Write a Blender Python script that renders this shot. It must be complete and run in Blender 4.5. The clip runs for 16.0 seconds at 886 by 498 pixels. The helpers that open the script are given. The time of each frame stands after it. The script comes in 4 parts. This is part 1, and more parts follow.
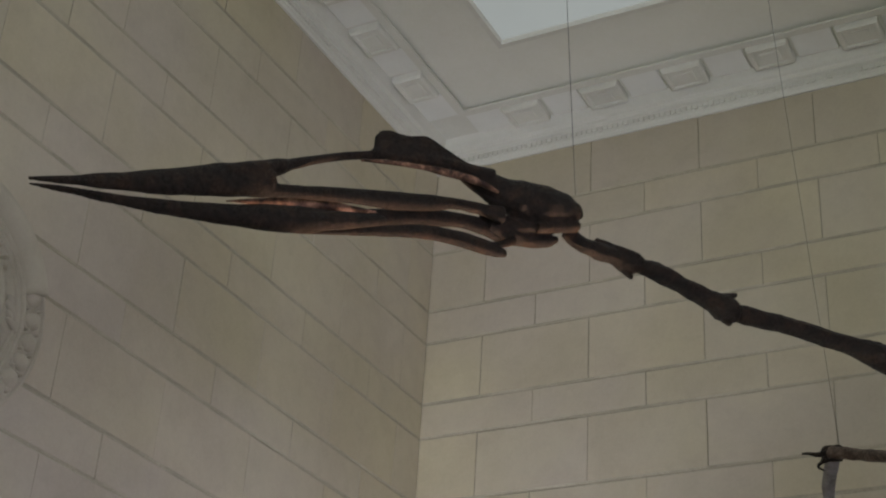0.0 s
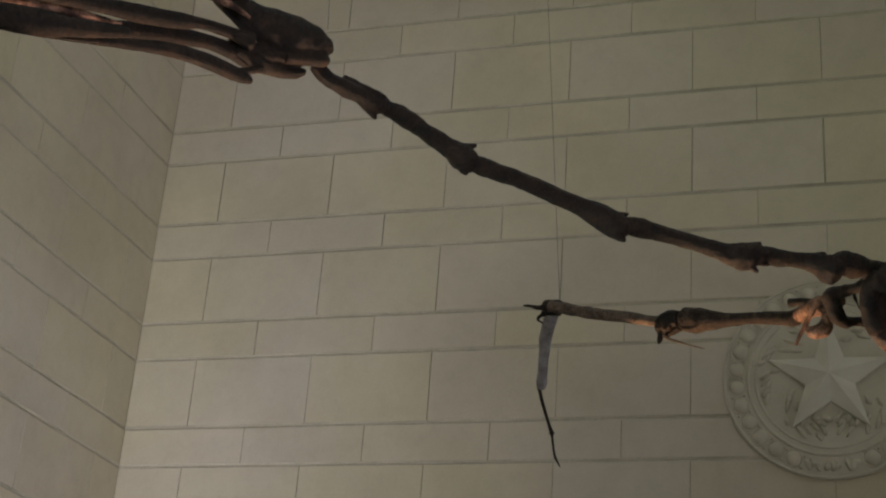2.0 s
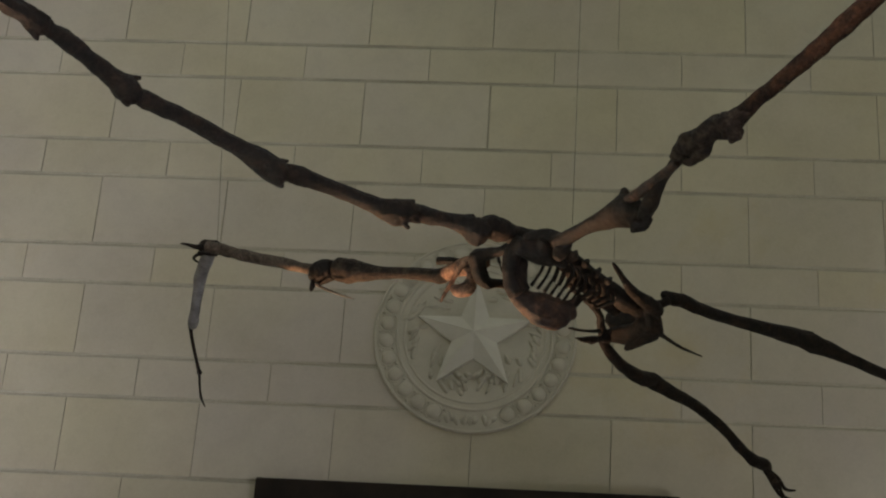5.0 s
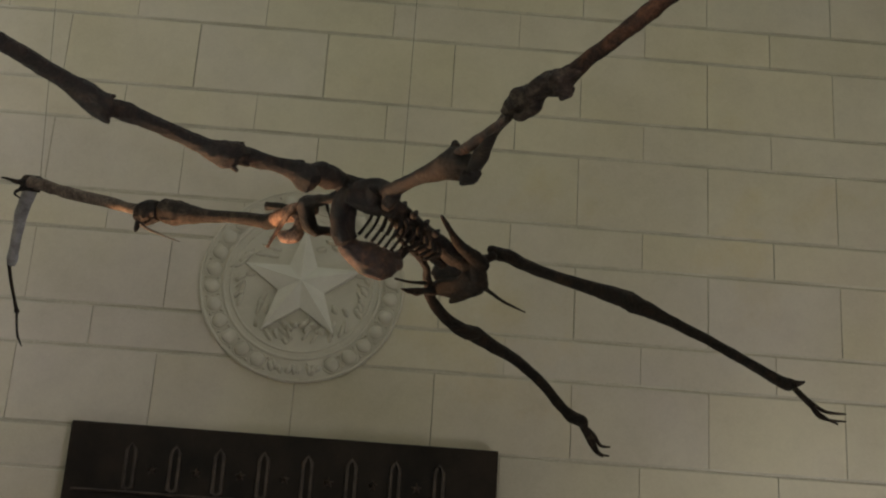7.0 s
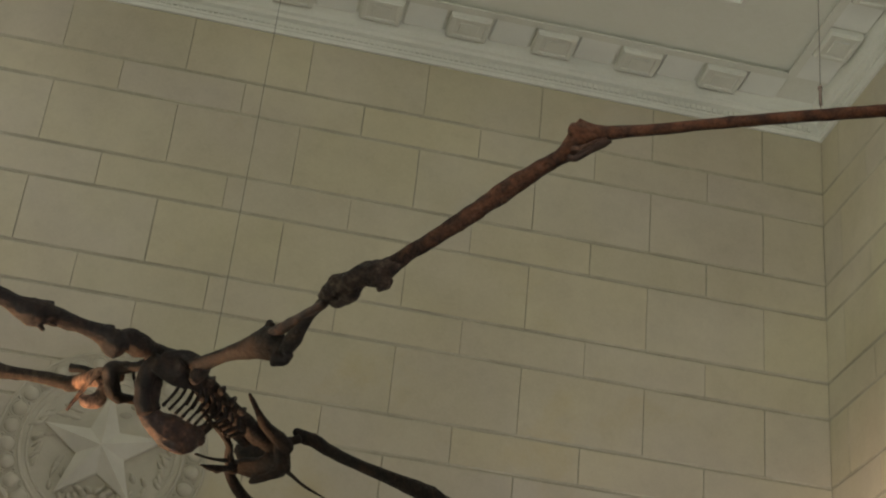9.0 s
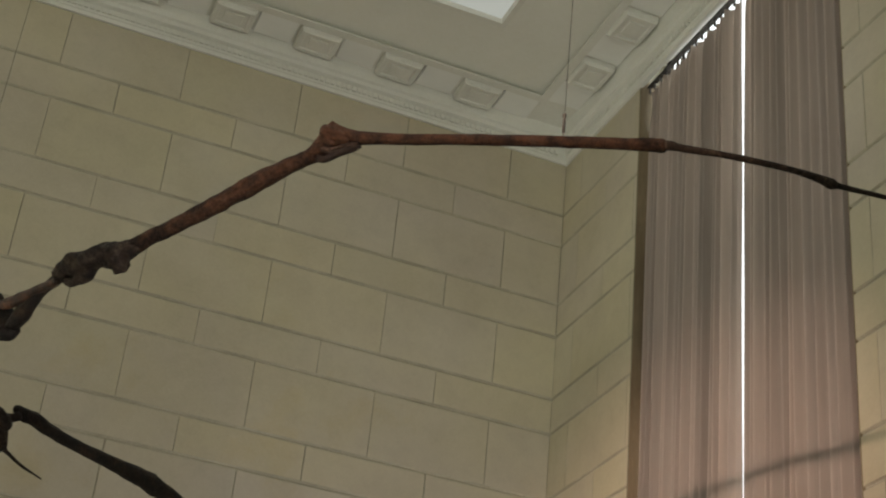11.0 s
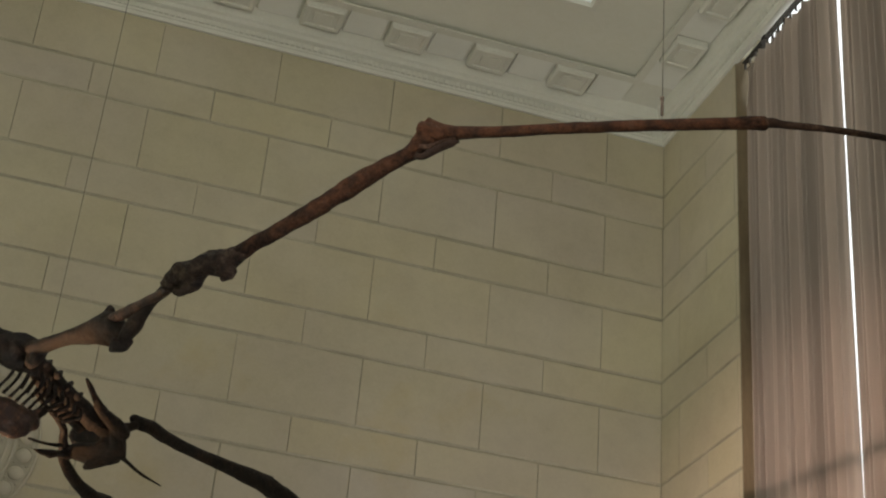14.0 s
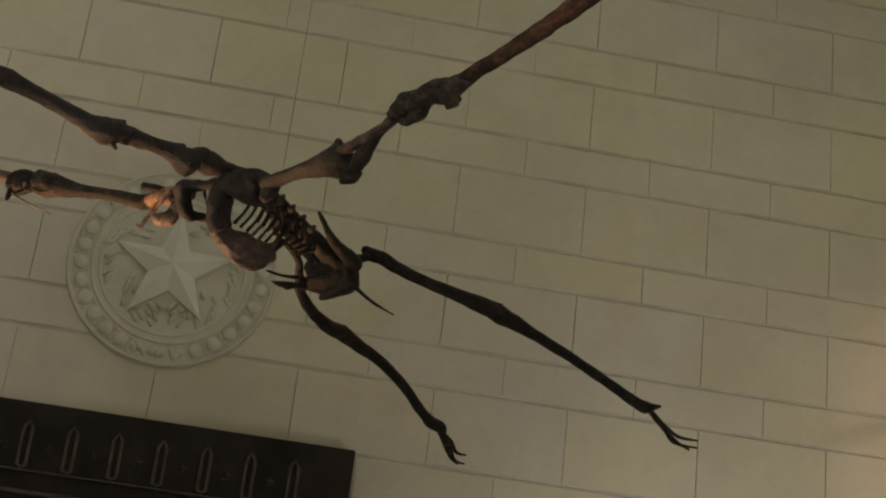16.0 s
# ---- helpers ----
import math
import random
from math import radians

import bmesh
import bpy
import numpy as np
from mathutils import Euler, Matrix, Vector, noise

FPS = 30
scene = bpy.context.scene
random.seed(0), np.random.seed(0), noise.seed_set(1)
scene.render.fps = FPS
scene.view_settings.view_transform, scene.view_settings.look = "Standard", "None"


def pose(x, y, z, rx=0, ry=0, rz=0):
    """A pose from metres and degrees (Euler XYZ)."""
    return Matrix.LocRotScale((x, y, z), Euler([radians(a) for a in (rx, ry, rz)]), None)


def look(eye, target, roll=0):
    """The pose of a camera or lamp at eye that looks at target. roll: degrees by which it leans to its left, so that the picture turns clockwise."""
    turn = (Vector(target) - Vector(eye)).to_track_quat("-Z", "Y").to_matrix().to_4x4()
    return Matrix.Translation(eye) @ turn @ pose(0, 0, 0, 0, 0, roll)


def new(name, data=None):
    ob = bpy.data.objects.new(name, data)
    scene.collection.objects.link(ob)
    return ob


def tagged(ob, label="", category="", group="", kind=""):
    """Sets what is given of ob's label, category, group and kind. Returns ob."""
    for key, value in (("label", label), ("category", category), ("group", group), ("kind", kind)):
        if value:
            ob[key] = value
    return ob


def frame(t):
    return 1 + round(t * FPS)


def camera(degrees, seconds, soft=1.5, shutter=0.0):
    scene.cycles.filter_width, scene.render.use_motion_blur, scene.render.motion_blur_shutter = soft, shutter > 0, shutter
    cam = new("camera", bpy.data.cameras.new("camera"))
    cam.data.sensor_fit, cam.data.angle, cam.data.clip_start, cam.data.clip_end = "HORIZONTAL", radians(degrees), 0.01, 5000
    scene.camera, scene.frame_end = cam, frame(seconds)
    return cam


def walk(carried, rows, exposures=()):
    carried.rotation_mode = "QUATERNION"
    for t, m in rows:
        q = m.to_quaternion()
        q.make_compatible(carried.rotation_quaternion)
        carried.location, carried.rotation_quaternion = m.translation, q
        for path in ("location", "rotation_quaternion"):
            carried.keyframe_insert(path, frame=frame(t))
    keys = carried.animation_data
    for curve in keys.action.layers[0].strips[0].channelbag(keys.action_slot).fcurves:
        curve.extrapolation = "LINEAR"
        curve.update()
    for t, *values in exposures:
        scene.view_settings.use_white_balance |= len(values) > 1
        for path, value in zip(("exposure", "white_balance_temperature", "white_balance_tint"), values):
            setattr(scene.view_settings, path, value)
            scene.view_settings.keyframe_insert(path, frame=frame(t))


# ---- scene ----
# ---- camera and its path: a slow pan from nearly one standpoint ----
cam = camera(32.394, 16.0, soft=2.1)


def aim(yaw, pitch, roll, eye):
    y, p = radians(yaw), radians(pitch)
    return look(eye, Vector(eye) + Vector((math.sin(y) * math.cos(p), math.cos(y) * math.cos(p), math.sin(p))), roll)


walk(cam, [
    (0, aim(-29.25, 29.48, 3.83, (-0.141, 0.045, 1.635))),
    (0.5, aim(-25.49, 28.55, 3.82, (-0.126, 0.040, 1.640))),
    (1, aim(-22.74, 27.66, 4.01, (-0.110, 0.034, 1.625))),
    (1.5, aim(-19.97, 26.08, 4.13, (-0.101, 0.032, 1.618))),
    (2, aim(-18.29, 24.05, 4.49, (-0.096, 0.052, 1.621))),
    (2.5, aim(-17.32, 23.76, 4.75, (-0.086, 0.046, 1.619))),
    (3, aim(-16.50, 23.76, 4.83, (-0.075, 0.040, 1.611))),
    (3.5, aim(-13.57, 23.61, 4.99, (-0.051, 0.042, 1.608))),
    (4, aim(-10.56, 23.67, 4.58, (-0.037, 0.019, 1.601))),
    (4.5, aim(-7.15, 23.72, 4.11, (-0.023, -0.001, 1.594))),
    (5, aim(-4.80, 22.94, 3.85, (-0.009, 0.001, 1.590))),
    (5.2, aim(-4.03, 22.78, 4.11, (-0.003, -0.008, 1.588))),
    (7.3, aim(2.39, 21.66, 3.80, (0.037, 0.036, 1.568))),
    (7.5, aim(2.47, 22.20, 4.06, (0.045, 0.024, 1.574))),
    (8, aim(3.57, 24.52, 5.06, (0.044, 0.039, 1.599))),
    (8.5, aim(5.72, 27.66, 5.76, (0.045, 0.032, 1.607))),
    (9, aim(8.68, 28.93, 6.18, (0.060, 0.017, 1.610))),
    (9.5, aim(11.98, 29.35, 5.90, (0.076, 0.005, 1.603))),
    (10, aim(14.83, 29.83, 5.84, (0.079, -0.012, 1.604))),
    (10.2, aim(15.78, 29.61, 6.05, (0.078, -0.019, 1.598))),
    (12.3, aim(22.83, 30.15, 5.24, (0.056, -0.083, 1.588))),
    (12.5, aim(22.61, 29.68, 5.28, (0.064, -0.079, 1.592))),
    (13, aim(22.16, 29.63, 5.08, (0.066, -0.078, 1.590))),
    (13.5, aim(19.83, 29.38, 5.11, (0.055, -0.072, 1.593))),
    (14, aim(15.28, 29.04, 5.09, (0.052, -0.042, 1.610))),
    (14.5, aim(10.83, 28.14, 6.15, (0.051, -0.041, 1.591))),
    (15, aim(8.41, 26.62, 6.94, (0.042, -0.046, 1.581))),
    (15.5, aim(7.51, 24.37, 6.89, (0.033, -0.026, 1.573))),
    (16, aim(7.00, 22.10, 6.85, (0.030, 0.003, 1.570))),
], exposures=[(0.0, -0.45, 6150, 7.5), (2.0, -0.56, 6330, 6), (3.5, -0.54, 6170, 5), (5.0, -0.42, 6230, 5), (7.5, -0.12, 6450, 6), (10.0, 0.0, 6650, 6), (12.5, -0.12, 6650, 7), (14.0, -0.06, 6720, 6.5), (16.0, -0.23, 6880, 5)])

# ---- the hall's sizes ----
D, XL, XR = 10.35, -6.013, 4.827          # back wall, side walls
XC, YB, ZC = -0.594, -5.0, 9.12            # axis, rear wall, underside of the cornice
TALL, SHORT, LONG, Z0 = 0.5704, 0.3102, 0.9765, 7.693

# ---- world and lights ----
world = bpy.data.worlds.new("sky")
scene.world = world
world.use_nodes = True
wn = world.node_tree.nodes
sky = wn.new("ShaderNodeTexSky")
sky.sky_type, sky.sun_disc = "NISHITA", False
sky.sun_elevation, sky.sun_rotation = radians(45), radians(60)
world.node_tree.links.new(sky.outputs[0], wn["Background"].inputs[0])
wn["Background"].inputs[1].default_value = 0.1


def area(name, place, target, size, size_y, watts, colour, spread=180):
    d = bpy.data.lights.new(name, "AREA")
    d.shape, d.size, d.size_y, d.energy, d.color, d.spread = "RECTANGLE", size, size_y, watts, colour, radians(spread)
    ob = new(name, d)
    ob.matrix_world = look(place, target)
    return ob


def spot(name, place, target, watts, colour, angle, blend=0.6, radius=0.08):
    d = bpy.data.lights.new(name, "SPOT")
    d.energy, d.color, d.spot_size, d.spot_blend, d.shadow_soft_size = watts, colour, radians(angle), blend, radius
    ob = new(name, d)
    ob.matrix_world = look(place, target)
    return ob


# fill lamp behind the viewer, no window there; brightens ceiling and back wall
area("rear_fill", (XC, YB + 0.3, 5.0), (XC, 0.0, 9.4), 8.0, 3.0, 250, (0.98, 1.0, 0.88), 105)
# added fill across the hall for the left wall; no door is built
area("left_wall_fill", (XR - 0.2, 0.0, 1.8), (XL, 8.4, 5.2), 2.4, 2.8, 98, (0.88, 0.83, 1.0), 55)
# two added lamps, source unseen, lift the lower wall near both corners
area("left_corner_fill", (XL + 0.5, 6.4, 1.3), (XL + 0.1, 9.6, 4.5), 2.0, 2.0, 40, (0.96, 0.90, 1.0), 75)
area("right_corner_fill", (XR - 0.3, 7.0, 1.2), (XR - 1.0, 10.3, 3.2), 1.6, 1.6, 48, (0.96, 0.92, 1.0), 110)
# added fill for the right wall and curtain, without a door
area("right_wall_fill", (XL + 0.3, 4.6, 2.0), (XR, 8.2, 7.2), 1.6, 2.0, 13, (0.98, 1.0, 0.92), 32)
spot("warm_uplight", (-2.5, 9.3, 0.5), (-0.72, 7.25, 4.5), 2900, (1.0, 0.56, 0.30), 26, 0.35, 0.05)
spot("warm_skull_uplight", (-1.6, 8.9, 0.5), (-2.75, 4.45, 4.85), 4200, (1.0, 0.60, 0.38), 14, 0.3, 0.05)
spot("warm_gallery_spot", (-5.5, -3.0, 4.05), (4.8, 7.95, 4.75), 5900, (1.0, 0.68, 0.58), 16, 1.0, 0.10)

# ---- materials ----
def shader(name):
    m = bpy.data.materials.new(name)
    m.use_nodes = True
    return m, m.node_tree.nodes, m.node_tree.links, m.node_tree.nodes["Principled BSDF"]


def noise_node(n, l, coords, scale, detail=5, rough=0.6):
    k = n.new("ShaderNodeTexNoise")
    k.inputs["Scale"].default_value, k.inputs["Detail"].default_value, k.inputs["Roughness"].default_value = scale, detail, rough
    l.new(coords, k.inputs["Vector"])
    return k.outputs["Fac"]


def ramp(n, l, fac, stops):
    r = n.new("ShaderNodeValToRGB")
    while len(r.color_ramp.elements) < len(stops):
        r.color_ramp.elements.new(0.5)
    for e, (at, c) in zip(r.color_ramp.elements, stops):
        e.position, e.color = at, (*c, 1)
    l.new(fac, r.inputs[0])
    return r.outputs[0]


def mix(n, l, kind, fac, a, b):
    x = n.new("ShaderNodeMixRGB")
    x.blend_type = kind
    for slot, v in zip((0, 1, 2), (fac, a, b)):
        if isinstance(v, (int, float)):
            x.inputs[slot].default_value = v
        elif isinstance(v, tuple):
            x.inputs[slot].default_value = (*v, 1)
        else:
            l.new(v, x.inputs[slot])
    return x.outputs[0]


def surface(name, dark, light, big, fine, rough, bump=0.15, metal=0.0, tint=0.0, stretch=(1, 1, 1), low=0.35, high=0.65, gloss=0.3, grain=0.3):
    """Two scales of colour variation, fine relief, and a tint of its own for each piece."""
    m, n, l, b = shader(name)
    geo = n.new("ShaderNodeNewGeometry")
    mp = n.new("ShaderNodeMapping")
    mp.inputs["Scale"].default_value = stretch
    l.new(geo.outputs["Position"], mp.inputs[0])
    f1, f2 = noise_node(n, l, mp.outputs[0], big), noise_node(n, l, mp.outputs[0], fine, 8, 0.7)
    col = ramp(n, l, f1, [(low, dark), (high, light)])
    col = mix(n, l, "OVERLAY", grain, col, ramp(n, l, f2, [(0.3, (0.3, 0.3, 0.3)), (0.7, (0.7, 0.7, 0.7))]))
    if tint:
        info = n.new("ShaderNodeObjectInfo")
        col = mix(n, l, "MULTIPLY", 1.0, col, ramp(n, l, info.outputs["Random"], [(0.0, (1 - tint, 1 - tint, 1 - tint * 1.3)), (0.35, (1, 0.99, 0.95)), (0.7, (1 - tint * 0.5, 1 - tint * 0.6, 1 - tint * 0.2)), (1.0, (1 - tint * 0.3, 1 - tint * 0.3, 1))]))
    l.new(col, b.inputs["Base Color"])
    b.inputs["Roughness"].default_value, b.inputs["Metallic"].default_value = rough, metal
    b.inputs["Specular IOR Level"].default_value = gloss
    bp = n.new("ShaderNodeBump")
    bp.inputs["Strength"].default_value, bp.inputs["Distance"].default_value = bump, 0.01
    l.new(f2, bp.inputs["Height"])
    l.new(bp.outputs[0], b.inputs["Normal"])
    return m


def aged_stone(name, dark, light, tint):
    """Sawn limestone: faint clouds, pinkish and yellow patches, a tone of its own for each block."""
    m = surface(name, dark, light, 0.9, 45, 0.85, 0.03, tint=tint, grain=0.10)
    n, l, b = m.node_tree.nodes, m.node_tree.links, m.node_tree.nodes["Principled BSDF"]
    col = b.inputs["Base Color"].links[0].from_socket
    pos = n.new("ShaderNodeNewGeometry").outputs["Position"]
    col = mix(n, l, "MULTIPLY", 1.0, col, ramp(n, l, noise_node(n, l, pos, 0.55, 3), [(0.36, (0.985, 0.975, 0.925)), (0.64, (0.965, 0.945, 1.0))]))
    col = mix(n, l, "MULTIPLY", 1.0, col, ramp(n, l, noise_node(n, l, pos, 0.42, 6, 0.7), [(0.63, (1, 1, 1)), (0.78, (0.95, 0.89, 0.74))]))
    col = mix(n, l, "MULTIPLY", 1.0, col, ramp(n, l, noise_node(n, l, pos, 6.0, 6, 0.75), [(0.30, (0.93, 0.93, 0.93)), (0.55, (1, 1, 1))]))
    l.new(col, b.inputs["Base Color"])
    return m


def fossil(name, stops, rough, gloss, clouds=15, bump=0.9):
    """Painted cast bone: blotches, lengthwise mottle, pits that darken and roughen the skin."""
    m, n, l, b = shader(name)
    pos = n.new("ShaderNodeNewGeometry").outputs["Position"]
    f1 = noise_node(n, l, pos, clouds, 6, 0.65)
    f2 = noise_node(n, l, pos, clouds * 4.5, 8, 0.7)
    f3 = noise_node(n, l, pos, 160, 4, 0.6)
    col = ramp(n, l, f1, stops)
    col = mix(n, l, "MULTIPLY", 1.0, col, ramp(n, l, f2, [(0.34, (0.35, 0.32, 0.30)), (0.50, (0.9, 0.88, 0.86)), (0.68, (1.25, 1.2, 1.12))]))
    l.new(col, b.inputs["Base Color"])
    l.new(ramp(n, l, f2, [(0.3, (rough + 0.2,) * 3), (0.7, (rough - 0.08,) * 3)]), b.inputs["Roughness"])
    b.inputs["Specular IOR Level"].default_value = gloss
    height = mix(n, l, "ADD", 0.35, f2, f3)
    bp = n.new("ShaderNodeBump")
    bp.inputs["Strength"].default_value, bp.inputs["Distance"].default_value = bump, 0.012
    l.new(height, bp.inputs["Height"])
    l.new(bp.outputs[0], b.inputs["Normal"])
    return m


limestone = aged_stone("limestone", (0.52, 0.475, 0.355), (0.60, 0.555, 0.42), 0.055)
mortar = surface("joint_mortar", (0.36, 0.33, 0.25), (0.48, 0.44, 0.34), 3.0, 60, 0.9, 0.2)
worn_edge = surface("weathered_stone_edge", (0.39, 0.355, 0.27), (0.53, 0.49, 0.375), 2.2, 60, 0.9, 0.1)
carved_stone = surface("carved_limestone", (0.47, 0.435, 0.34), (0.56, 0.52, 0.415), 3.0, 60, 0.85, 0.05, grain=0.1)
star_stone = surface("pale_star_stone", (0.57, 0.54, 0.45), (0.66, 0.63, 0.53), 3.0, 60, 0.8, 0.03, grain=0.08)
plaster = surface("white_plaster", (0.74, 0.74, 0.675), (0.81, 0.81, 0.745), 1.5, 40, 0.7, 0.06)
# soffit panels, paler than the plaster bed
panel_white = surface("pale_soffit_panel", (0.84, 0.85, 0.81), (0.90, 0.91, 0.87), 1.5, 40, 0.7, 0.04)
ceiling_paint = surface("ceiling_paint", (0.82, 0.82, 0.745), (0.88, 0.885, 0.81), 0.8, 30, 0.75, 0.04)
bone_dark = fossil("dark_fossil_cast", [(0.34, (0.0090, 0.0068, 0.005)), (0.52, (0.0175, 0.0120, 0.0080)), (0.68, (0.040, 0.0235, 0.0135))], 0.52, 0.22)
bone_red = fossil("red_brown_fossil_cast", [(0.38, (0.013, 0.0085, 0.006)), (0.47, (0.036, 0.0210, 0.0125)), (0.57, (0.060, 0.031, 0.0165)), (0.68, (0.060, 0.041, 0.027))], 0.55, 0.14, 17)
bone_mottled = fossil("grey_brown_fossil_cast", [(0.38, (0.012, 0.0085, 0.006)), (0.52, (0.035, 0.024, 0.016)), (0.66, (0.085, 0.062, 0.044))], 0.55, 0.2, 20)
# lit copy of the cast: uplight on skull and far humerus put into colour
bone_uplit = fossil("uplit_fossil_cast", [(0.38, (0.030, 0.015, 0.009)), (0.48, (0.14, 0.075, 0.046)), (0.62, (0.36, 0.21, 0.135))], 0.55, 0.25, 18)
# copper highlights of the uplight put into the colour of sternum and radius
bone_copper_lit = fossil("copper_lit_fossil_cast", [(0.38, (0.014, 0.008, 0.005)), (0.54, (0.05, 0.024, 0.013)), (0.70, (0.20, 0.10, 0.058))], 0.4, 0.4, 14)
# grey cast, made paler for the warm light along the far metacarpal
bone_grey = fossil("grey_fossil_cast", [(0.36, (0.07, 0.053, 0.041)), (0.64, (0.20, 0.155, 0.122))], 0.55, 0.25, 14, 0.6)
bone_pale = surface("pale_fossil_cast", (0.16, 0.15, 0.14), (0.34, 0.33, 0.32), 10, 80, 0.6, 0.3)
steel = surface("steel_cable", (0.07, 0.066, 0.056), (0.12, 0.112, 0.095), 20, 100, 0.5, 0.1, metal=0.2)
bronze = surface("dark_bronze", (0.011, 0.008, 0.0055), (0.027, 0.019, 0.013), 2.5, 50, 0.5, 0.3, gloss=0.15)
bronze_worn = surface("worn_red_bronze", (0.028, 0.020, 0.015), (0.085, 0.062, 0.046), 12, 90, 0.5, 0.3)
# upright streaks in the cloth colour stand in for fold shading
cloth = surface("fold_streaked_cloth", (0.36, 0.312, 0.268), (0.59, 0.51, 0.44), 7.0, 120, 0.7, 0.1, stretch=(0.3, 1, 0.012), low=0.3, high=0.7, grain=0.12)
# thin weave: some of the window's daylight comes through
weave = cloth.node_tree.nodes.new("ShaderNodeMixShader")
through_light = cloth.node_tree.nodes.new("ShaderNodeBsdfTranslucent")
through_light.inputs["Color"].default_value = (0.72, 0.70, 0.62, 1)
weave.inputs[0].default_value = 0.015
cloth.node_tree.links.new(cloth.node_tree.nodes["Principled BSDF"].outputs[0], weave.inputs[1])
cloth.node_tree.links.new(through_light.outputs[0], weave.inputs[2])
cloth.node_tree.links.new(weave.outputs[0], cloth.node_tree.nodes["Material Output"].inputs[0])
stained_wood = surface("stained_wood", (0.15, 0.115, 0.07), (0.24, 0.19, 0.12), 4, 60, 0.6, 0.1, stretch=(1, 1, 0.2))
dark_metal = surface("window_metal", (0.04, 0.035, 0.03), (0.08, 0.07, 0.06), 5, 60, 0.5, 0.1, metal=0.6)
# unseen floor, pale so that it bounces skylight onto the ceiling
marble = surface("floor_stone", (0.58, 0.54, 0.47), (0.70, 0.66, 0.59), 1.2, 30, 0.35, 0.05)


def glow(name, colour, strength):
    m, n, l, b = shader(name)
    geo = n.new("ShaderNodeNewGeometry")
    f = noise_node(n, l, geo.outputs["Position"], 0.5, 3)
    c = ramp(n, l, f, [(0.3, tuple(0.92 * v for v in colour)), (0.7, colour)])
    l.new(c, b.inputs["Emission Color"])
    b.inputs["Base Color"].default_value = (0.12, 0.13, 0.13, 1)
    b.inputs["Emission Strength"].default_value = strength
    return m


skylight_glass = glow("skylight_glass", (0.97, 1.0, 0.94), 0.43)
window_glass = glow("bright_window_glass", (0.92, 0.95, 1.0), 1.8)


# ---- mesh helpers ----
def mesh_of(name, bm, material, smooth=True):
    me = bpy.data.meshes.new(name)
    bm.normal_update()
    bm.to_mesh(me)
    bm.free()
    me.materials.append(material)
    if smooth:
        me.polygons.foreach_set("use_smooth", [True] * len(me.polygons))
    return me


def thing(name, label, category, at=(0, 0, 0), group="", kind=""):
    ob = new(name)
    ob.location = at
    ob.empty_display_size = 0.1
    return tagged(ob, label, category, group, kind)


def part(name, bm, material, parent, label="", smooth=True):
    ob = new(name, mesh_of(name, bm, material, smooth))
    if parent:
        ob.parent = parent
        ob.matrix_parent_inverse = Matrix() if parent.parent or parent.data else Matrix.Translation(parent.location).inverted()
    return tagged(ob, label)


def box(bm, x0, x1, y0, y1, z0, z1, bevel=0.0):
    r = bmesh.ops.create_cube(bm, size=1, matrix=Matrix.LocRotScale(((x0 + x1) / 2, (y0 + y1) / 2, (z0 + z1) / 2), None, (x1 - x0, y1 - y0, z1 - z0)))
    if bevel:
        edges = list({e for v in r["verts"] for e in v.link_edges})
        bmesh.ops.bevel(bm, geom=edges, offset=bevel, segments=2, affect="EDGES", profile=0.5)
    return bm


def one_box(*a, bevel=0.0):
    return box(bmesh.new(), *a, bevel=bevel)


def sweep(bm, path, profile, closed=False):
    """A profile of (out, up) carried along a level path of corners, mitred."""
    rings = []
    n = len(path)
    for i, p in enumerate(path):
        p = Vector(p)
        a = (p - Vector(path[i - 1])).normalized() if (i > 0 or closed) else None
        b = (Vector(path[(i + 1) % n]) - p).normalized() if (i < n - 1 or closed) else None
        a, b = a or b, b or a
        na, nb = Vector((-a.y, a.x, 0)), Vector((-b.y, b.x, 0))
        m = (na + nb) / (1 + na.dot(nb))
        rings.append([bm.verts.new(p + m * o + Vector((0, 0, u))) for o, u in profile])
    for i in range(n if closed else n - 1):
        r, s = rings[i], rings[(i + 1) % n]
        for j in range(len(profile) - 1):
            bm.faces.new((r[j], s[j], s[j + 1], r[j + 1]))
    return bm


# ---- the shell of the hall ----
floor = part("floor", one_box(XL - 0.5, XR + 0.5, YB - 0.5, D + 0.5, -0.2, 0.0), marble, None, "polished stone floor of the hall")
tagged(floor, kind="structure", category="floor")

WIN_Y0, WIN_Y1, WIN_TOP = 6.31, 9.00, ZC + 0.33


def shell_wall(name, boxes, label):
    bm = bmesh.new()
    for b in boxes:
        box(bm, *b)
    return tagged(part(name, bm, mortar, None, label, smooth=False), kind="structure", category="wall")


G = 0.010
wall_back = shell_wall("wall_back", [(XL - 0.5, XR + 0.5, D + G, D + 0.5, 0, 9.9)], "coursed pale limestone wall with a round carved star seal")
wall_left = shell_wall("wall_left", [(XL - 0.5, XL - G, YB, D + G, 0, 9.9)], "coursed pale limestone wall with recessed joints")
wall_right = shell_wall("wall_right", [(XR + G, XR + 0.5, WIN_Y1, D + G, 0, 9.9), (XR + G, XR + 0.5, YB, WIN_Y0, 0, 9.9),
                                       (XR + G, XR + 0.5, WIN_Y0, WIN_Y1, WIN_TOP + 0.02, 9.9), (XR + G, XR + 0.5, WIN_Y0, WIN_Y1, 0, 1.0)],
                        "coursed pale limestone wall with a tall curtained window")
wall_rear = shell_wall("wall_rear", [(XL - 0.5, XR + 0.5, YB - 0.5, YB, 0, 9.9)], "plain limestone wall behind the viewer")

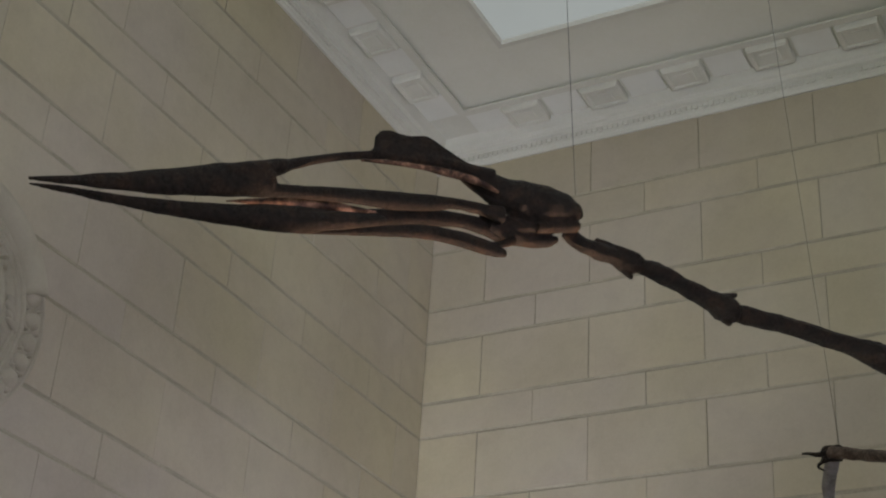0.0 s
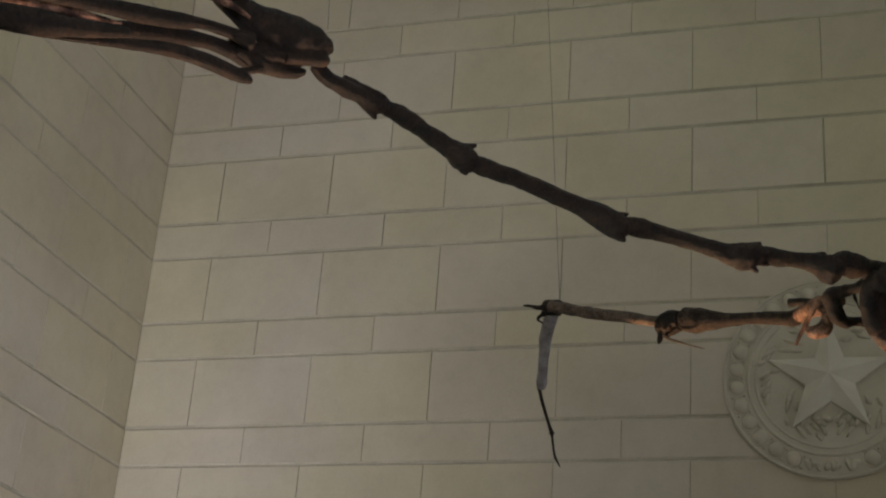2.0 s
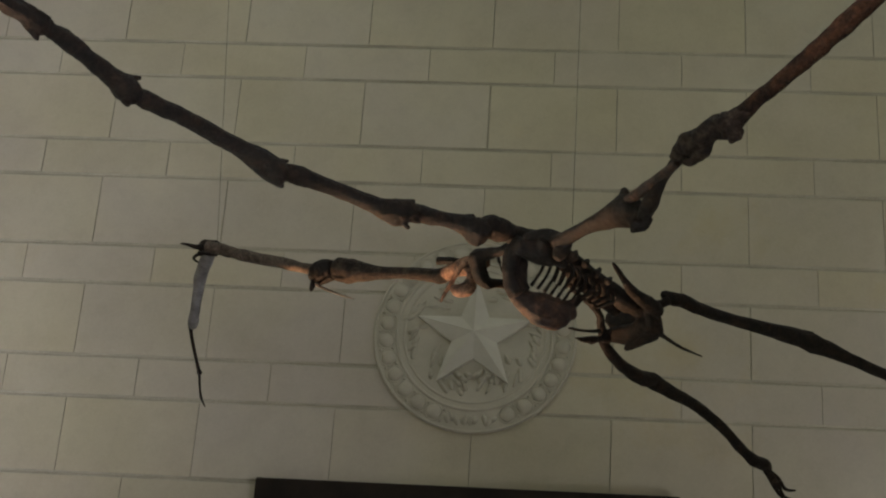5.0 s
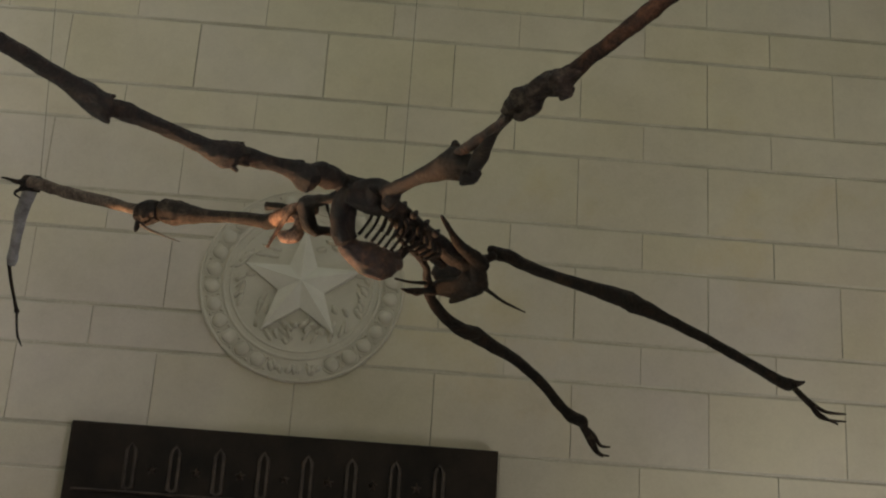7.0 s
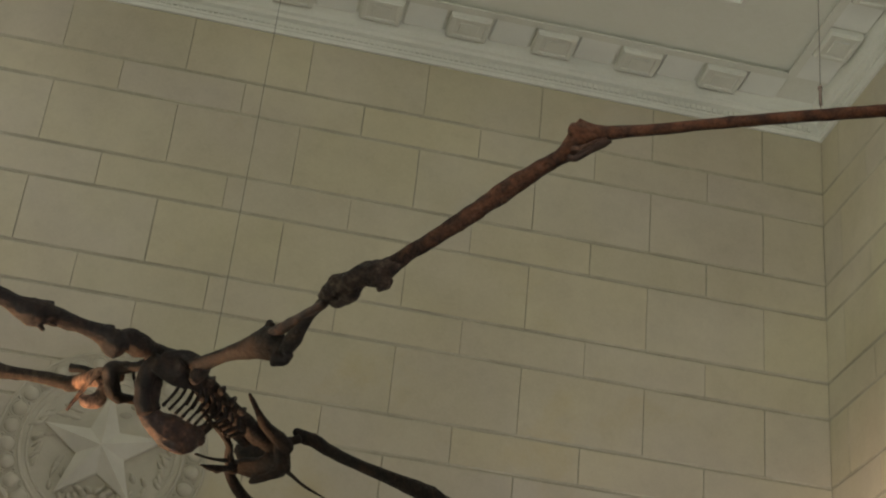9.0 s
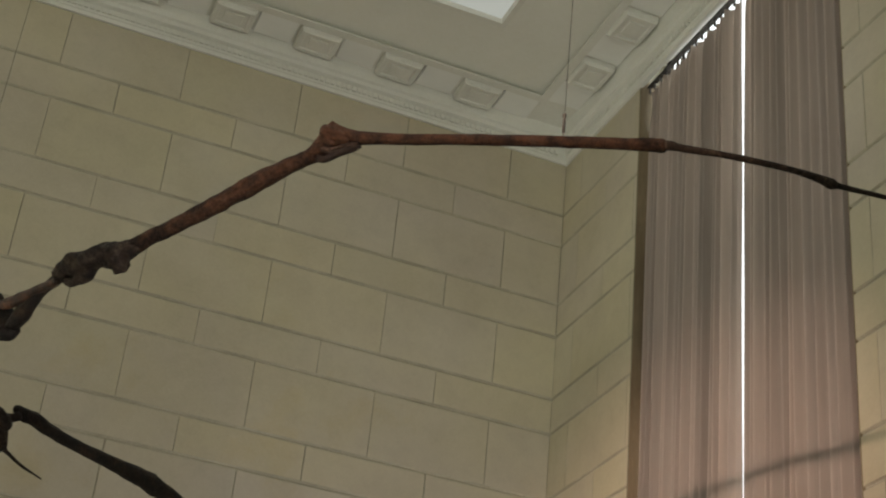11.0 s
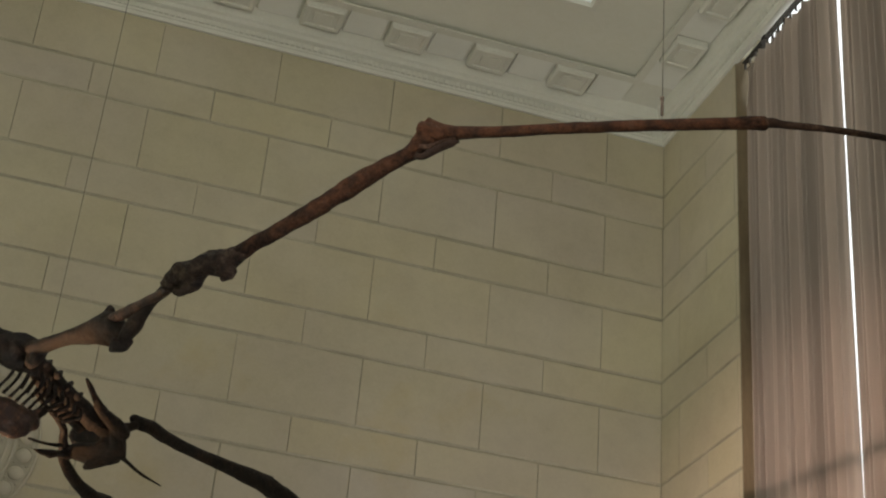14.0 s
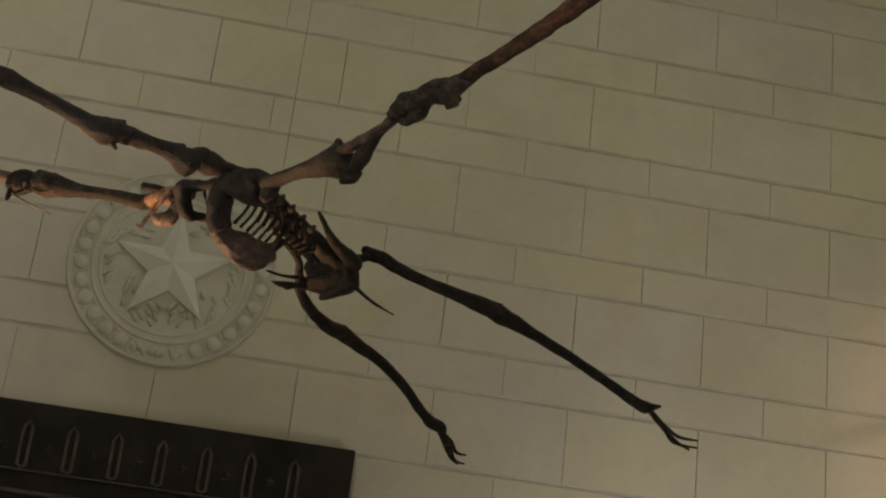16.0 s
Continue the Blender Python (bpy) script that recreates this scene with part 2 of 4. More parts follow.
# ---- ceiling: cornice, coffered soffit, flat border and skylight ----
ceiling = bmesh.new()
IN = 0.51
SKY = 1.185
ZF = 9.415
x0, x1, y0, y1 = XL + IN, XR - IN, YB + IN, D - IN
u0, u1, v0, v1 = XL + SKY, XR - SKY, YB + SKY, D - SKY
for a in ((XL - 0.4, XR + 0.4, v1, D + 0.4, ZF, 9.9), (XL - 0.4, XR + 0.4, YB - 0.4, v0, ZF, 9.9), (XL - 0.4, u0, v0, v1, ZF, 9.9), (u1, XR + 0.4, v0, v1, ZF, 9.9)):
    box(ceiling, *a)
tagged(part("ceiling", ceiling, ceiling_paint, None, "pale painted ceiling border round a skylight", smooth=False), kind="structure", category="ceiling")
ring = [(XL, YB, 0), (XR, YB, 0), (XR, D, 0), (XL, D, 0)]
# wall moulding, soffit bed and inner fillet
cornice_bm = sweep(bmesh.new(), ring, [(-0.02, ZC - 0.02), (0.018, ZC - 0.02), (0.022, ZC + 0.012), (0.032, ZC + 0.018), (0.038, ZC + 0.09), (0.075, ZC + 0.105), (0.08, ZC + 0.135),
                                       (0.105, ZC + 0.15), (0.115, ZC + 0.20), (0.135, ZC + 0.265), (0.43, ZC + 0.265), (0.435, ZC + 0.24), (0.51, ZC + 0.24), (0.51, ZC + 0.252), (0.455, ZC + 0.252), (0.455, ZF + 0.004)], closed=True)
cornice = tagged(part("cornice", cornice_bm, plaster, None, "white plaster cornice with square modillions and dentils", smooth=False), kind="structure", category="cornice")

coffer_mesh = mesh_of("soffit_panel", box(bmesh.new(), -0.164, 0.164, -0.150, 0.150, -0.022, 0.004, bevel=0.006), panel_white, False)
block_bm = bmesh.new()
box(block_bm, -0.172, 0.172, -0.140, 0.140, -0.060, 0.004, bevel=0.006)
for s, lo, hi, w in ((0.162, -0.076, -0.05, 0.040), (0.082, -0.070, -0.05, 0.082)):
    if w == s:
        box(block_bm, -s, s, -s * 0.80, s * 0.80, lo, hi, bevel=0.006)
    else:
        for q in ((-s, s, s - w, s), (-s, s, -s, -s + w), (-s, -s + w, -s + w, s - w), (s - w, s, -s + w, s - w)):
            box(block_bm, q[0], q[1], q[2] * 0.82, q[3] * 0.82, lo, hi, bevel=0.006)
modillion_mesh = mesh_of("modillion", block_bm, plaster, False)
dentil_mesh = mesh_of("dentil", box(bmesh.new(), -0.018, 0.018, -0.014, 0.02, -0.022, 0.022, bevel=0.004), plaster, False)


def piece(name, me, m, parent):
    ob = new(name, me)
    ob.parent = parent
    ob.matrix_world = m
    return ob


STEP = 0.367
for side in ("back", "left", "right"):
    for i in range(27 if side == "back" else 20):
        name, me = ("soffit_panel", coffer_mesh) if i % 2 == 0 else ("modillion", modillion_mesh)
        if side == "back":
            x = XC + (i - 13) * STEP
            piece(name, me, pose(x, D - 0.29, ZC + 0.264), cornice)
        else:
            y = D - 1.012 - (i - 1) * STEP
            piece(name, me, pose(XL + 0.29 if side == "left" else XR - 0.29, y, ZC + 0.264, 0, 0, 90), cornice)
dentils = bmesh.new()
for a, b, turn in ((Vector((XL + 0.1, D - 0.045, 0)), Vector((XR - 0.1, D - 0.045, 0)), 0), (Vector((XL + 0.045, D - 0.1, 0)), Vector((XL + 0.045, 0, 0)), 1), (Vector((XR - 0.045, D - 0.1, 0)), Vector((XR - 0.045, 0, 0)), 1)):
    n = int((b - a).length / 0.048)
    for i in range(n):
        p = a.lerp(b, (i + 0.5) / n)
        w, t = (0.0175, 0.012) if not turn else (0.012, 0.0175)
        box(dentils, p.x - w, p.x + w, p.y - t, p.y + t, ZC + 0.035, ZC + 0.078)
tagged(part("dentil_row", dentils, plaster, cornice, smooth=False), kind="stuff")

skylight = tagged(part("skylight", one_box(u0 - 0.02, u1 + 0.02, v0 - 0.02, v1 + 0.02, ZF + 0.03, ZF + 0.06), skylight_glass, None, "milky bluish-white glazed skylight in the ceiling", smooth=False), kind="structure", category="skylight")
sky_trim = sweep(bmesh.new(), [(u0, v0, 0), (u1, v0, 0), (u1, v1, 0), (u0, v1, 0)], [(-0.03, ZF - 0.006), (0.015, ZF - 0.006), (0.02, ZF + 0.01), (0.03, ZF + 0.028)], closed=True)
part("skylight_trim", sky_trim, plaster, skylight, smooth=False)

# ---- window with drawn curtains in the right wall ----
window = tagged(part("window_1", one_box(XR + 0.27, XR + 0.29, WIN_Y0 + 0.02, WIN_Y1 - 0.02, 1.02, WIN_TOP), window_glass, None, "tall bright window behind drawn curtains", smooth=False), kind="structure", category="window")
for k in range(3):
    y = WIN_Y0 + 0.03 + k * (WIN_Y1 - WIN_Y0 - 0.11) / 2
    part("window_frame", one_box(XR + 0.23, XR + 0.28, y, y + 0.05, 1.02, WIN_TOP), dark_metal, window, smooth=False)
for k in range(2):
    z = 1.03 + k * (WIN_TOP - 1.08)
    part("glazing_bar", one_box(XR + 0.24, XR + 0.279, WIN_Y0 + 0.021, WIN_Y1 - 0.021, z, z + 0.04), dark_metal, window, smooth=False)
for a, b in ((WIN_Y1 - 0.012, WIN_Y1 + 0.01), (WIN_Y0 - 0.01, WIN_Y0 + 0.012)):
    part("jamb", one_box(XR + 0.004, XR + 0.26, a, b, 1.0, ZC + 0.05), stained_wood, window, smooth=False)


def bulge(v, a, b):
    return math.sin(math.pi * (v - a) / (b - a)) if a < v < b else 0.0


def curtain(y0, y1, seed, gap_side, label):
    """gap_side: the end, 0 or 1, that meets the other curtain; that edge hangs a little aslant."""
    rnd = random.Random(seed)
    t = thing("curtain", label, "curtain", (XR + 0.075, (y0 + y1) / 2, ZC - 0.02), group="window curtains")
    bm = bmesh.new()
    n, folds = 420, 15
    ph, out = 0.0, []
    waves = [(rnd.uniform(0.7, 1.35), rnd.uniform(0.045, 0.082)) for _ in range(folds * 2)]
    for i in range(n + 1):
        k = min(folds * 2 - 1, int(i / (n + 1) * folds * 2))
        ph += waves[k][0] * 2 * math.pi * folds / n
        out.append((math.sin(ph) + 0.38 * math.sin(2 * ph + 0.6)) * waves[k][1])
    out = [sum(out[max(0, i - 2):i + 3]) / len(out[max(0, i - 2):i + 3]) for i in range(n + 1)]
    heights = [0.1 * k for k in range(9)] + [0.84 + 0.01 * k for k in range(17)]
    top = ZC - 0.058
    hooks = 15
    grid = []
    for v in heights:
        z = 0.55 + (top - 0.55) * v
        grid.append([])
        for i in range(n + 1):
            u = i / n
            amp = (1.0 - 0.35 * v) * min(1.0, 0.12 + 9 * min(u, 1 - u))
            pinch = max(0.0, (v - 0.975) / 0.025)
            sag = (0.007 + 0.026 * max(0.0, math.sin(u * 11 - 2.2)) ** 2) * abs(math.sin(u * math.pi * hooks)) * pinch
            lean = 0.065 * (ZC - z) / 4.3 * (u if gap_side else 1 - u)
            slack = 0.05 * bulge(v, 0.955, 1.0) * max(0.0, 1 - (1 - u if not gap_side else u) * 9)
            close = 0.012 * bulge(v, 0.70, 0.93) * max(0.0, 1 - (u if not gap_side else 1 - u) * 12)
            y = y0 + (y1 - y0) * u + lean + (slack + close if gap_side else -slack - close)
            y += 0.012 * math.sin(v * 6 + u * 31 + seed) * (1 - v)
            grid[-1].append(bm.verts.new((XR + 0.092 + out[i] * amp * (1 - 0.35 * pinch) + 0.010 * math.sin(v * 5 + u * 40), y, z - sag)))
    for g, h in zip(grid, grid[1:]):
        for i in range(n):
            bm.faces.new((g[i], g[i + 1], h[i + 1], h[i]))
    bmesh.ops.solidify(bm, geom=bm.faces[:], thickness=0.004)
    sheet = part("cloth", bm, cloth, t)
    for k in range(hooks + 1):
        y = y0 + (y1 - y0) * min(0.99, max(0.01, k / hooks))
        part("curtain_hook", one_box(XR + 0.068, XR + 0.086, y - 0.005, y + 0.005, ZC - 0.075, ZC - 0.012, bevel=0.002), dark_metal, sheet)
    return t


GAP = 7.576
curtain(GAP + 0.013, WIN_Y1 - 0.02, 3, 0, "grey-pink floor-length curtain hanging in deep folds")
curtain(WIN_Y0 - 0.03, GAP - 0.013, 8, 1, "grey-pink floor-length curtain drawn almost closed")
rail_bm = one_box(XR + 0.055, XR + 0.095, WIN_Y0 - 0.0, WIN_Y1 - 0.02, ZC - 0.012, ZC - 0.002)
rail = thing("curtain_rail", "dark metal curtain rail under the cornice", "curtain rail", (XR + 0.075, GAP, ZC))
part("rail", rail_bm, dark_metal, rail, smooth=False)


# ---- carved seals ----
def disc(bm, r, d0, d1, m, seg=96):
    bmesh.ops.create_cone(bm, cap_ends=True, segments=seg, radius1=r, radius2=r * 0.985, depth=d1 - d0, matrix=m @ Matrix.Translation((0, 0, (d0 + d1) / 2)))


def torus(bm, R, r, lift, m, seg=96, sub=8):
    rings = []
    for i in range(seg):
        a = 2 * math.pi * i / seg
        rings.append([bm.verts.new(m @ Vector(((R + r * math.cos(b)) * math.cos(a), (R + r * math.cos(b)) * math.sin(a), lift + r * math.sin(b)))) for b in (2 * math.pi * k / sub for k in range(sub))])
    for i in range(seg):
        for k in range(sub):
            bm.faces.new((rings[i][k], rings[(i + 1) % seg][k], rings[(i + 1) % seg][(k + 1) % sub], rings[i][(k + 1) % sub]))


def blob(bm, at, size, m, rough=0.0, seed=0, sub=2, spin=0.0):
    r = bmesh.ops.create_icosphere(bm, subdivisions=sub, radius=1)
    t = m @ Matrix.Translation(at) @ Matrix.Rotation(spin, 4, "Z") @ Matrix.Diagonal((*size, 1))
    for v in r["verts"]:
        k = 1 + rough * noise.noise(v.co * 2.2 + Vector((seed, seed * 0.7, 0)))
        v.co = t @ (v.co * k)


def arc_band(bm, R, half, lift, a0, a1, m, seg=40):
    """A smooth rounded band along part of a circle."""
    rings = []
    for i in range(seg + 1):
        a = a0 + (a1 - a0) * i / seg
        rings.append([bm.verts.new(m @ Vector(((R + half * math.cos(b)) * math.cos(a), (R + half * math.cos(b)) * math.sin(a), lift * math.sin(b)))) for b in (math.pi * k / 10 for k in range(11))])
    for r, q in zip(rings, rings[1:]):
        for k in range(10):
            bm.faces.new((r[k], q[k], q[k + 1], r[k + 1]))
    bm.faces.new(rings[0])
    bm.faces.new(rings[-1][::-1])


def seal(name, label, m, star, band=None):
    """A round relief, its plane z = 0 in m, its face towards +z; band: the stretch of its rim, in degrees, that is a smooth ribbon."""
    rnd = random.Random(5)
    m = m @ Matrix.Scale(1.03, 4)
    t = thing(name, label, "wall relief", m.translation, group="carved wall seals")
    bm = bmesh.new()
    disc(bm, 0.715, -0.01, 0.016, m)
    part("disc", bm, carved_stone, t, smooth=False)
    bm = bmesh.new()
    torus(bm, 0.702, 0.011, 0.018, m)
    part("outer_rim", bm, carved_stone, t)
    bm = bmesh.new()
    torus(bm, 0.545, 0.013, 0.018, m)
    torus(bm, 0.495, 0.010, 0.016, m)
    part("inner_rim", bm, carved_stone, t)
    count = 30
    for i in range(count):
        deg = 360 * (i + 0.5) / count
        a = radians(deg)
        if band and band[0] < deg < band[1]:
            continue
        bm = bmesh.new()
        if star and abs(deg - 270) < 19:
            # a worn spray of leaves closes the wreath at its foot
            for k in (-1, 0, 1):
                blob(bm, (0.622 * math.cos(a) + 0.030 * k, 0.622 * math.sin(a) + rnd.uniform(-0.015, 0.015), 0.012), (0.022, rnd.uniform(0.030, 0.045), 0.026), m, 0.6, i + k, 2, rnd.uniform(-0.5, 0.5))
            part("leaf_spray", bm, carved_stone, t)
            continue
        c = (0.622 * math.cos(a), 0.622 * math.sin(a), 0.014)
        blob(bm, c, (0.056, 0.054, 0.036), m, 0.2, i, 2, a)
        torus(bm, 0.060, 0.007, 0.016, m @ Matrix.Translation((c[0], c[1], 0.0)), 20, 5)
        part("boss", bm, carved_stone, t)
        b = a + math.pi / count
        for q in (0.582, 0.664):
            bm = bmesh.new()
            blob(bm, (q * math.cos(b), q * math.sin(b), 0.020), (0.013, 0.011, 0.024), m, 0.3, i, 1, b)
            part("bead", bm, carved_stone, t)
    if band:
        bm = bmesh.new()
        arc_band(bm, 0.63, 0.085, 0.075, radians(band[0]), radians(band[1]), m)
        part("ribbon_band", bm, carved_stone, t, "smooth carved ribbon over the rim")
    for i in range(56):
        s = 1 if i % 2 else -1
        a = math.pi / 2 + s * (0.40 + 2.55 * (i // 2) / 27)
        rr = rnd.choice((0.30, 0.36, 0.42, 0.455)) + rnd.uniform(-0.02, 0.02)
        bm = bmesh.new()
        blob(bm, (rr * math.cos(a), rr * math.sin(a), 0.012), (rnd.uniform(0.035, 0.06), rnd.uniform(0.014, 0.024), 0.030), m, 0.5, i, 2, a + s * rnd.uniform(0.3, 1.2))
        part("leaf", bm, carved_stone, t)
    if star:
        bm = bmesh.new()
        R, r, top, up = 0.425, 0.168, 0.15, -0.016
        c = bm.verts.new(m @ Vector((0, up, top)))
        rim = []
        base = []
        for k in range(10):
            a = math.pi / 2 + k * math.pi / 5
            q = R if k % 2 == 0 else r
            rim.append(bm.verts.new(m @ Vector((q * math.cos(a), up + q * math.sin(a), 0.056))))
            base.append(bm.verts.new(m @ Vector((q * math.cos(a), up + q * math.sin(a), 0.01))))
        for k in range(10):
            bm.faces.new((c, rim[k], rim[(k + 1) % 10]))
            bm.faces.new((rim[k], base[k], base[(k + 1) % 10], rim[(k + 1) % 10]))
        part("star", bm, star_stone, t, "raised pale five-pointed star", smooth=False)
        bm = bmesh.new()
        for s in (-1, 1):
            for k in range(3):
                blob(bm, (s * (0.03 + 0.035 * k), -0.30 - 0.03 * (k % 2), 0.02), (0.035, 0.022, 0.040), m, 0.3, k, 2, s * 0.6)
            blob(bm, (s * 0.055, -0.375, 0.018), (0.045, 0.014, 0.03), m, 0.3, 7, 2, s * 1.1)
        part("ribbon", bm, carved_stone, t)
    else:
        bm = bmesh.new()
        blob(bm, (0, 0.02, 0.02), (0.22, 0.25, 0.05), m, 0.4, 3, 4)
        part("emblem", bm, carved_stone, t, "worn raised emblem")
        bm = bmesh.new()
        arc_band(bm, 0.30, 0.035, 0.085, radians(100), radians(215), m)
        arc_band(bm, 0.30, 0.035, 0.085, radians(-35), radians(80), m)
        part("scroll_band", bm, carved_stone, t)
        for i in range(8):
            bm = bmesh.new()
            a = i * math.pi / 4
            blob(bm, (0.21 * math.cos(a), 0.21 * math.sin(a), 0.04), (0.075, 0.03, 0.03), m, 0.5, i + 9, 3, a + 0.8)
            part("scroll", bm, carved_stone, t)
    return t


seal("star_seal", "round carved limestone seal with a five-pointed star", pose(XC - 0.012, D + 0.002, 5.315, 90, 0, 0), True)
seal("round_seal", "round carved limestone seal with a beaded rim", pose(XL - 0.002, 5.12, 5.345, 90, 0, 90) @ Matrix.Diagonal((1, 1, 1.5, 1)), False, (20, 160))
seal("round_seal", "round carved limestone seal with a beaded rim", pose(XR + 0.002, 5.10, 5.345, 90, 0, -90) @ Matrix.Diagonal((1, 1, 0.45, 1)), False, (52, 128))

# ---- bronze transom over the doorway ----
transom = thing("bronze_transom", "dark bronze door transom with stars and pointed bars", "transom", (XC, D, 0.0))
TX0, TX1, TZ = -2.064, 0.855, 4.180
panel = part("panel", one_box(TX0, TX1, D - 0.10, D + 0.01, 0.0, TZ, bevel=0.012), bronze, transom, smooth=False)
part("rail", one_box(TX0 + 0.06, TX1 - 0.06, D - 0.125, D - 0.09, 3.700, 3.716, bevel=0.006), bronze_worn, transom, smooth=False)
part("rail", one_box(TX0 + 0.06, TX1 - 0.06, D - 0.125, D - 0.09, 3.55, 3.58, bevel=0.006), bronze_worn, transom, smooth=False)
for k in range(8):
    x = 0.457 - k * 0.2985
    bm = bmesh.new()
    pts = [(-0.038, 3.74), (-0.038, 3.995), (-0.024, 4.022), (0, 4.052), (0.024, 4.022), (0.038, 3.995), (0.038, 3.74), (0.0, 3.72)]
    inner = [(px * 0.48, 3.89 + (pz - 3.89) * 0.90) for px, pz in pts]
    vs = [bm.verts.new((x + px, D - 0.118, pz)) for px, pz in pts]
    vi = [bm.verts.new((x + px, D - 0.118, pz)) for px, pz in inner]
    vd = [bm.verts.new((x + px * 1.1, D - 0.098, pz)) for px, pz in pts]
    vj = [bm.verts.new((x + px, D - 0.098, pz)) for px, pz in inner]
    for i in range(8):
        j = (i + 1) % 8
        bm.faces.new((vs[i], vs[j], vi[j], vi[i]))
        bm.faces.new((vd[i], vd[j], vs[j], vs[i]))
        bm.faces.new((vi[i], vi[j], vj[j], vj[i]))
    part("pointed_bar", bm, bronze_worn, panel, smooth=False)
for k in range(7):
    x = 0.3077 - k * 0.2985
    bm = bmesh.new()
    c = bm.verts.new((x, D - 0.126, 3.872))
    rim = [bm.verts.new((x + q * math.cos(a), D - 0.099, 3.872 + q * math.sin(a))) for a, q in ((math.pi / 2 + i * math.pi / 5, 0.042 if i % 2 == 0 else 0.018) for i in range(10))]
    for i in range(10):
        bm.faces.new((c, rim[i], rim[(i + 1) % 10]))
    part("star", bm, bronze_worn, panel, smooth=False)

# ---- the hanging skeleton ----
skeleton = thing("pterosaur_skeleton", "dark brown cast skeleton of a giant flying reptile hung on wires", "skeleton", (0.0, 6.7, 4.6))
LAT = Vector((0.70, -0.71, 0.0))


LUMPS = bpy.data.textures.new("lumps", "CLOUDS")
LUMPS.noise_scale, LUMPS.noise_depth = 0.05, 3
forming = [bmesh.new()]


def shaft(pts, flat=1.0, bm=None, knobs=1.0):
    """A knobbly shaft along its axis: each point is x, y, z and half-width; flat: side-to-side width against height."""
    bm = bm or forming[0]
    P, R = [Vector(p[:3]) for p in pts], [p[3] for p in pts]
    rows = []
    steps = 5
    for i in range(len(P) - 1):
        a, b, c, d = P[max(i - 1, 0)], P[i], P[i + 1], P[min(i + 2, len(P) - 1)]
        for k in range(steps):
            u = k / steps
            p = 0.5 * (2 * b + (c - a) * u + (2 * a - 5 * b + 4 * c - d) * u * u + (3 * b - a - 3 * c + d) * u ** 3)
            s = u * u * (3 - 2 * u)
            rows.append((p, R[i] * (1 - s) + R[i + 1] * s))
    rows.append((P[-1], R[-1]))
    seg = 14 if max(R) > 0.012 else 8
    rings = []
    seed = Vector((P[0].x * 3.1, P[0].y * 2.3, P[0].z * 1.7))
    along = (P[-1] - P[0]).normalized()
    A = along.cross(LAT if abs(along.dot(LAT)) < 0.85 else Vector((0.3, 0.3, 0.9))).normalized()
    for i, (p, r) in enumerate(rows):
        t = (rows[min(i + 1, len(rows) - 1)][0] - rows[max(i - 1, 0)][0]).normalized()
        A = (A - t * A.dot(t)).normalized()
        B = A.cross(t).normalized()
        ring = []
        for k in range(seg):
            g = 2 * math.pi * k / seg
            q = A * math.cos(g) + B * math.sin(g) * flat
            w = r * (1 + knobs * (0.16 * noise.noise(p * 13 + q * 1.4 + seed) + 0.08 * noise.noise(p * 45 + q * 3)))
            ring.append(bm.verts.new(p + q * w))
        rings.append(ring)
    for a, b in zip(rings, rings[1:]):
        for k in range(seg):
            bm.faces.new((a[k], a[(k + 1) % seg], b[(k + 1) % seg], b[k]))
    for ring, back, tip in ((rings[0], True, rows[0]), (rings[-1], False, rows[-1])):
        c = bm.verts.new(tip[0] + (P[0] - P[1] if back else P[-1] - P[-2]).normalized() * tip[1] * 0.35)
        for k in range(seg):
            bm.faces.new((ring[(k + 1) % seg], ring[k], c) if back else (ring[k], ring[(k + 1) % seg], c))
    return bm


def bone(name, pts, material, flat=1.0):
    return part(name, shaft(pts, flat, bmesh.new()), material, skeleton)


def blade(outline, thick):
    """A thin upright blade of bone with a rounded edge."""
    bm = forming[0]
    pts = [Vector(p) for p in outline]
    mid = sum(pts, Vector()) / len(pts)
    front, back, edge = [], [], []
    for p in pts:
        q = mid + (p - mid) * 0.93
        edge.append(bm.verts.new(p))
        front.append(bm.verts.new(q + LAT * thick))
        back.append(bm.verts.new(q - LAT * thick))
    n = len(pts)
    bm.faces.new(front)
    bm.faces.new(back[::-1])
    for i in range(n):
        j = (i + 1) % n
        bm.faces.new((edge[i], edge[j], front[j], front[i]))
        bm.faces.new((back[i], back[j], edge[j], edge[i]))


def fuse(name, material, voxel, pits):
    """Melts the shafts made so far into one bone with grown-together joints and a pitted skin."""
    bmesh.ops.recalc_face_normals(forming[0], faces=forming[0].faces[:])
    ob = part(name, forming[0], material, skeleton)
    forming[0] = bmesh.new()
    r = ob.modifiers.new("grow", "REMESH")
    r.mode, r.voxel_size, r.use_smooth_shade = "VOXEL", voxel, True
    k = ob.modifiers.new("round", "SMOOTH")
    k.factor, k.iterations = 0.5, 3
    d = ob.modifiers.new("pits", "DISPLACE")
    d.texture, d.strength, d.mid_level, d.texture_coords = LUMPS, pits, 0.5, "GLOBAL"
    return ob


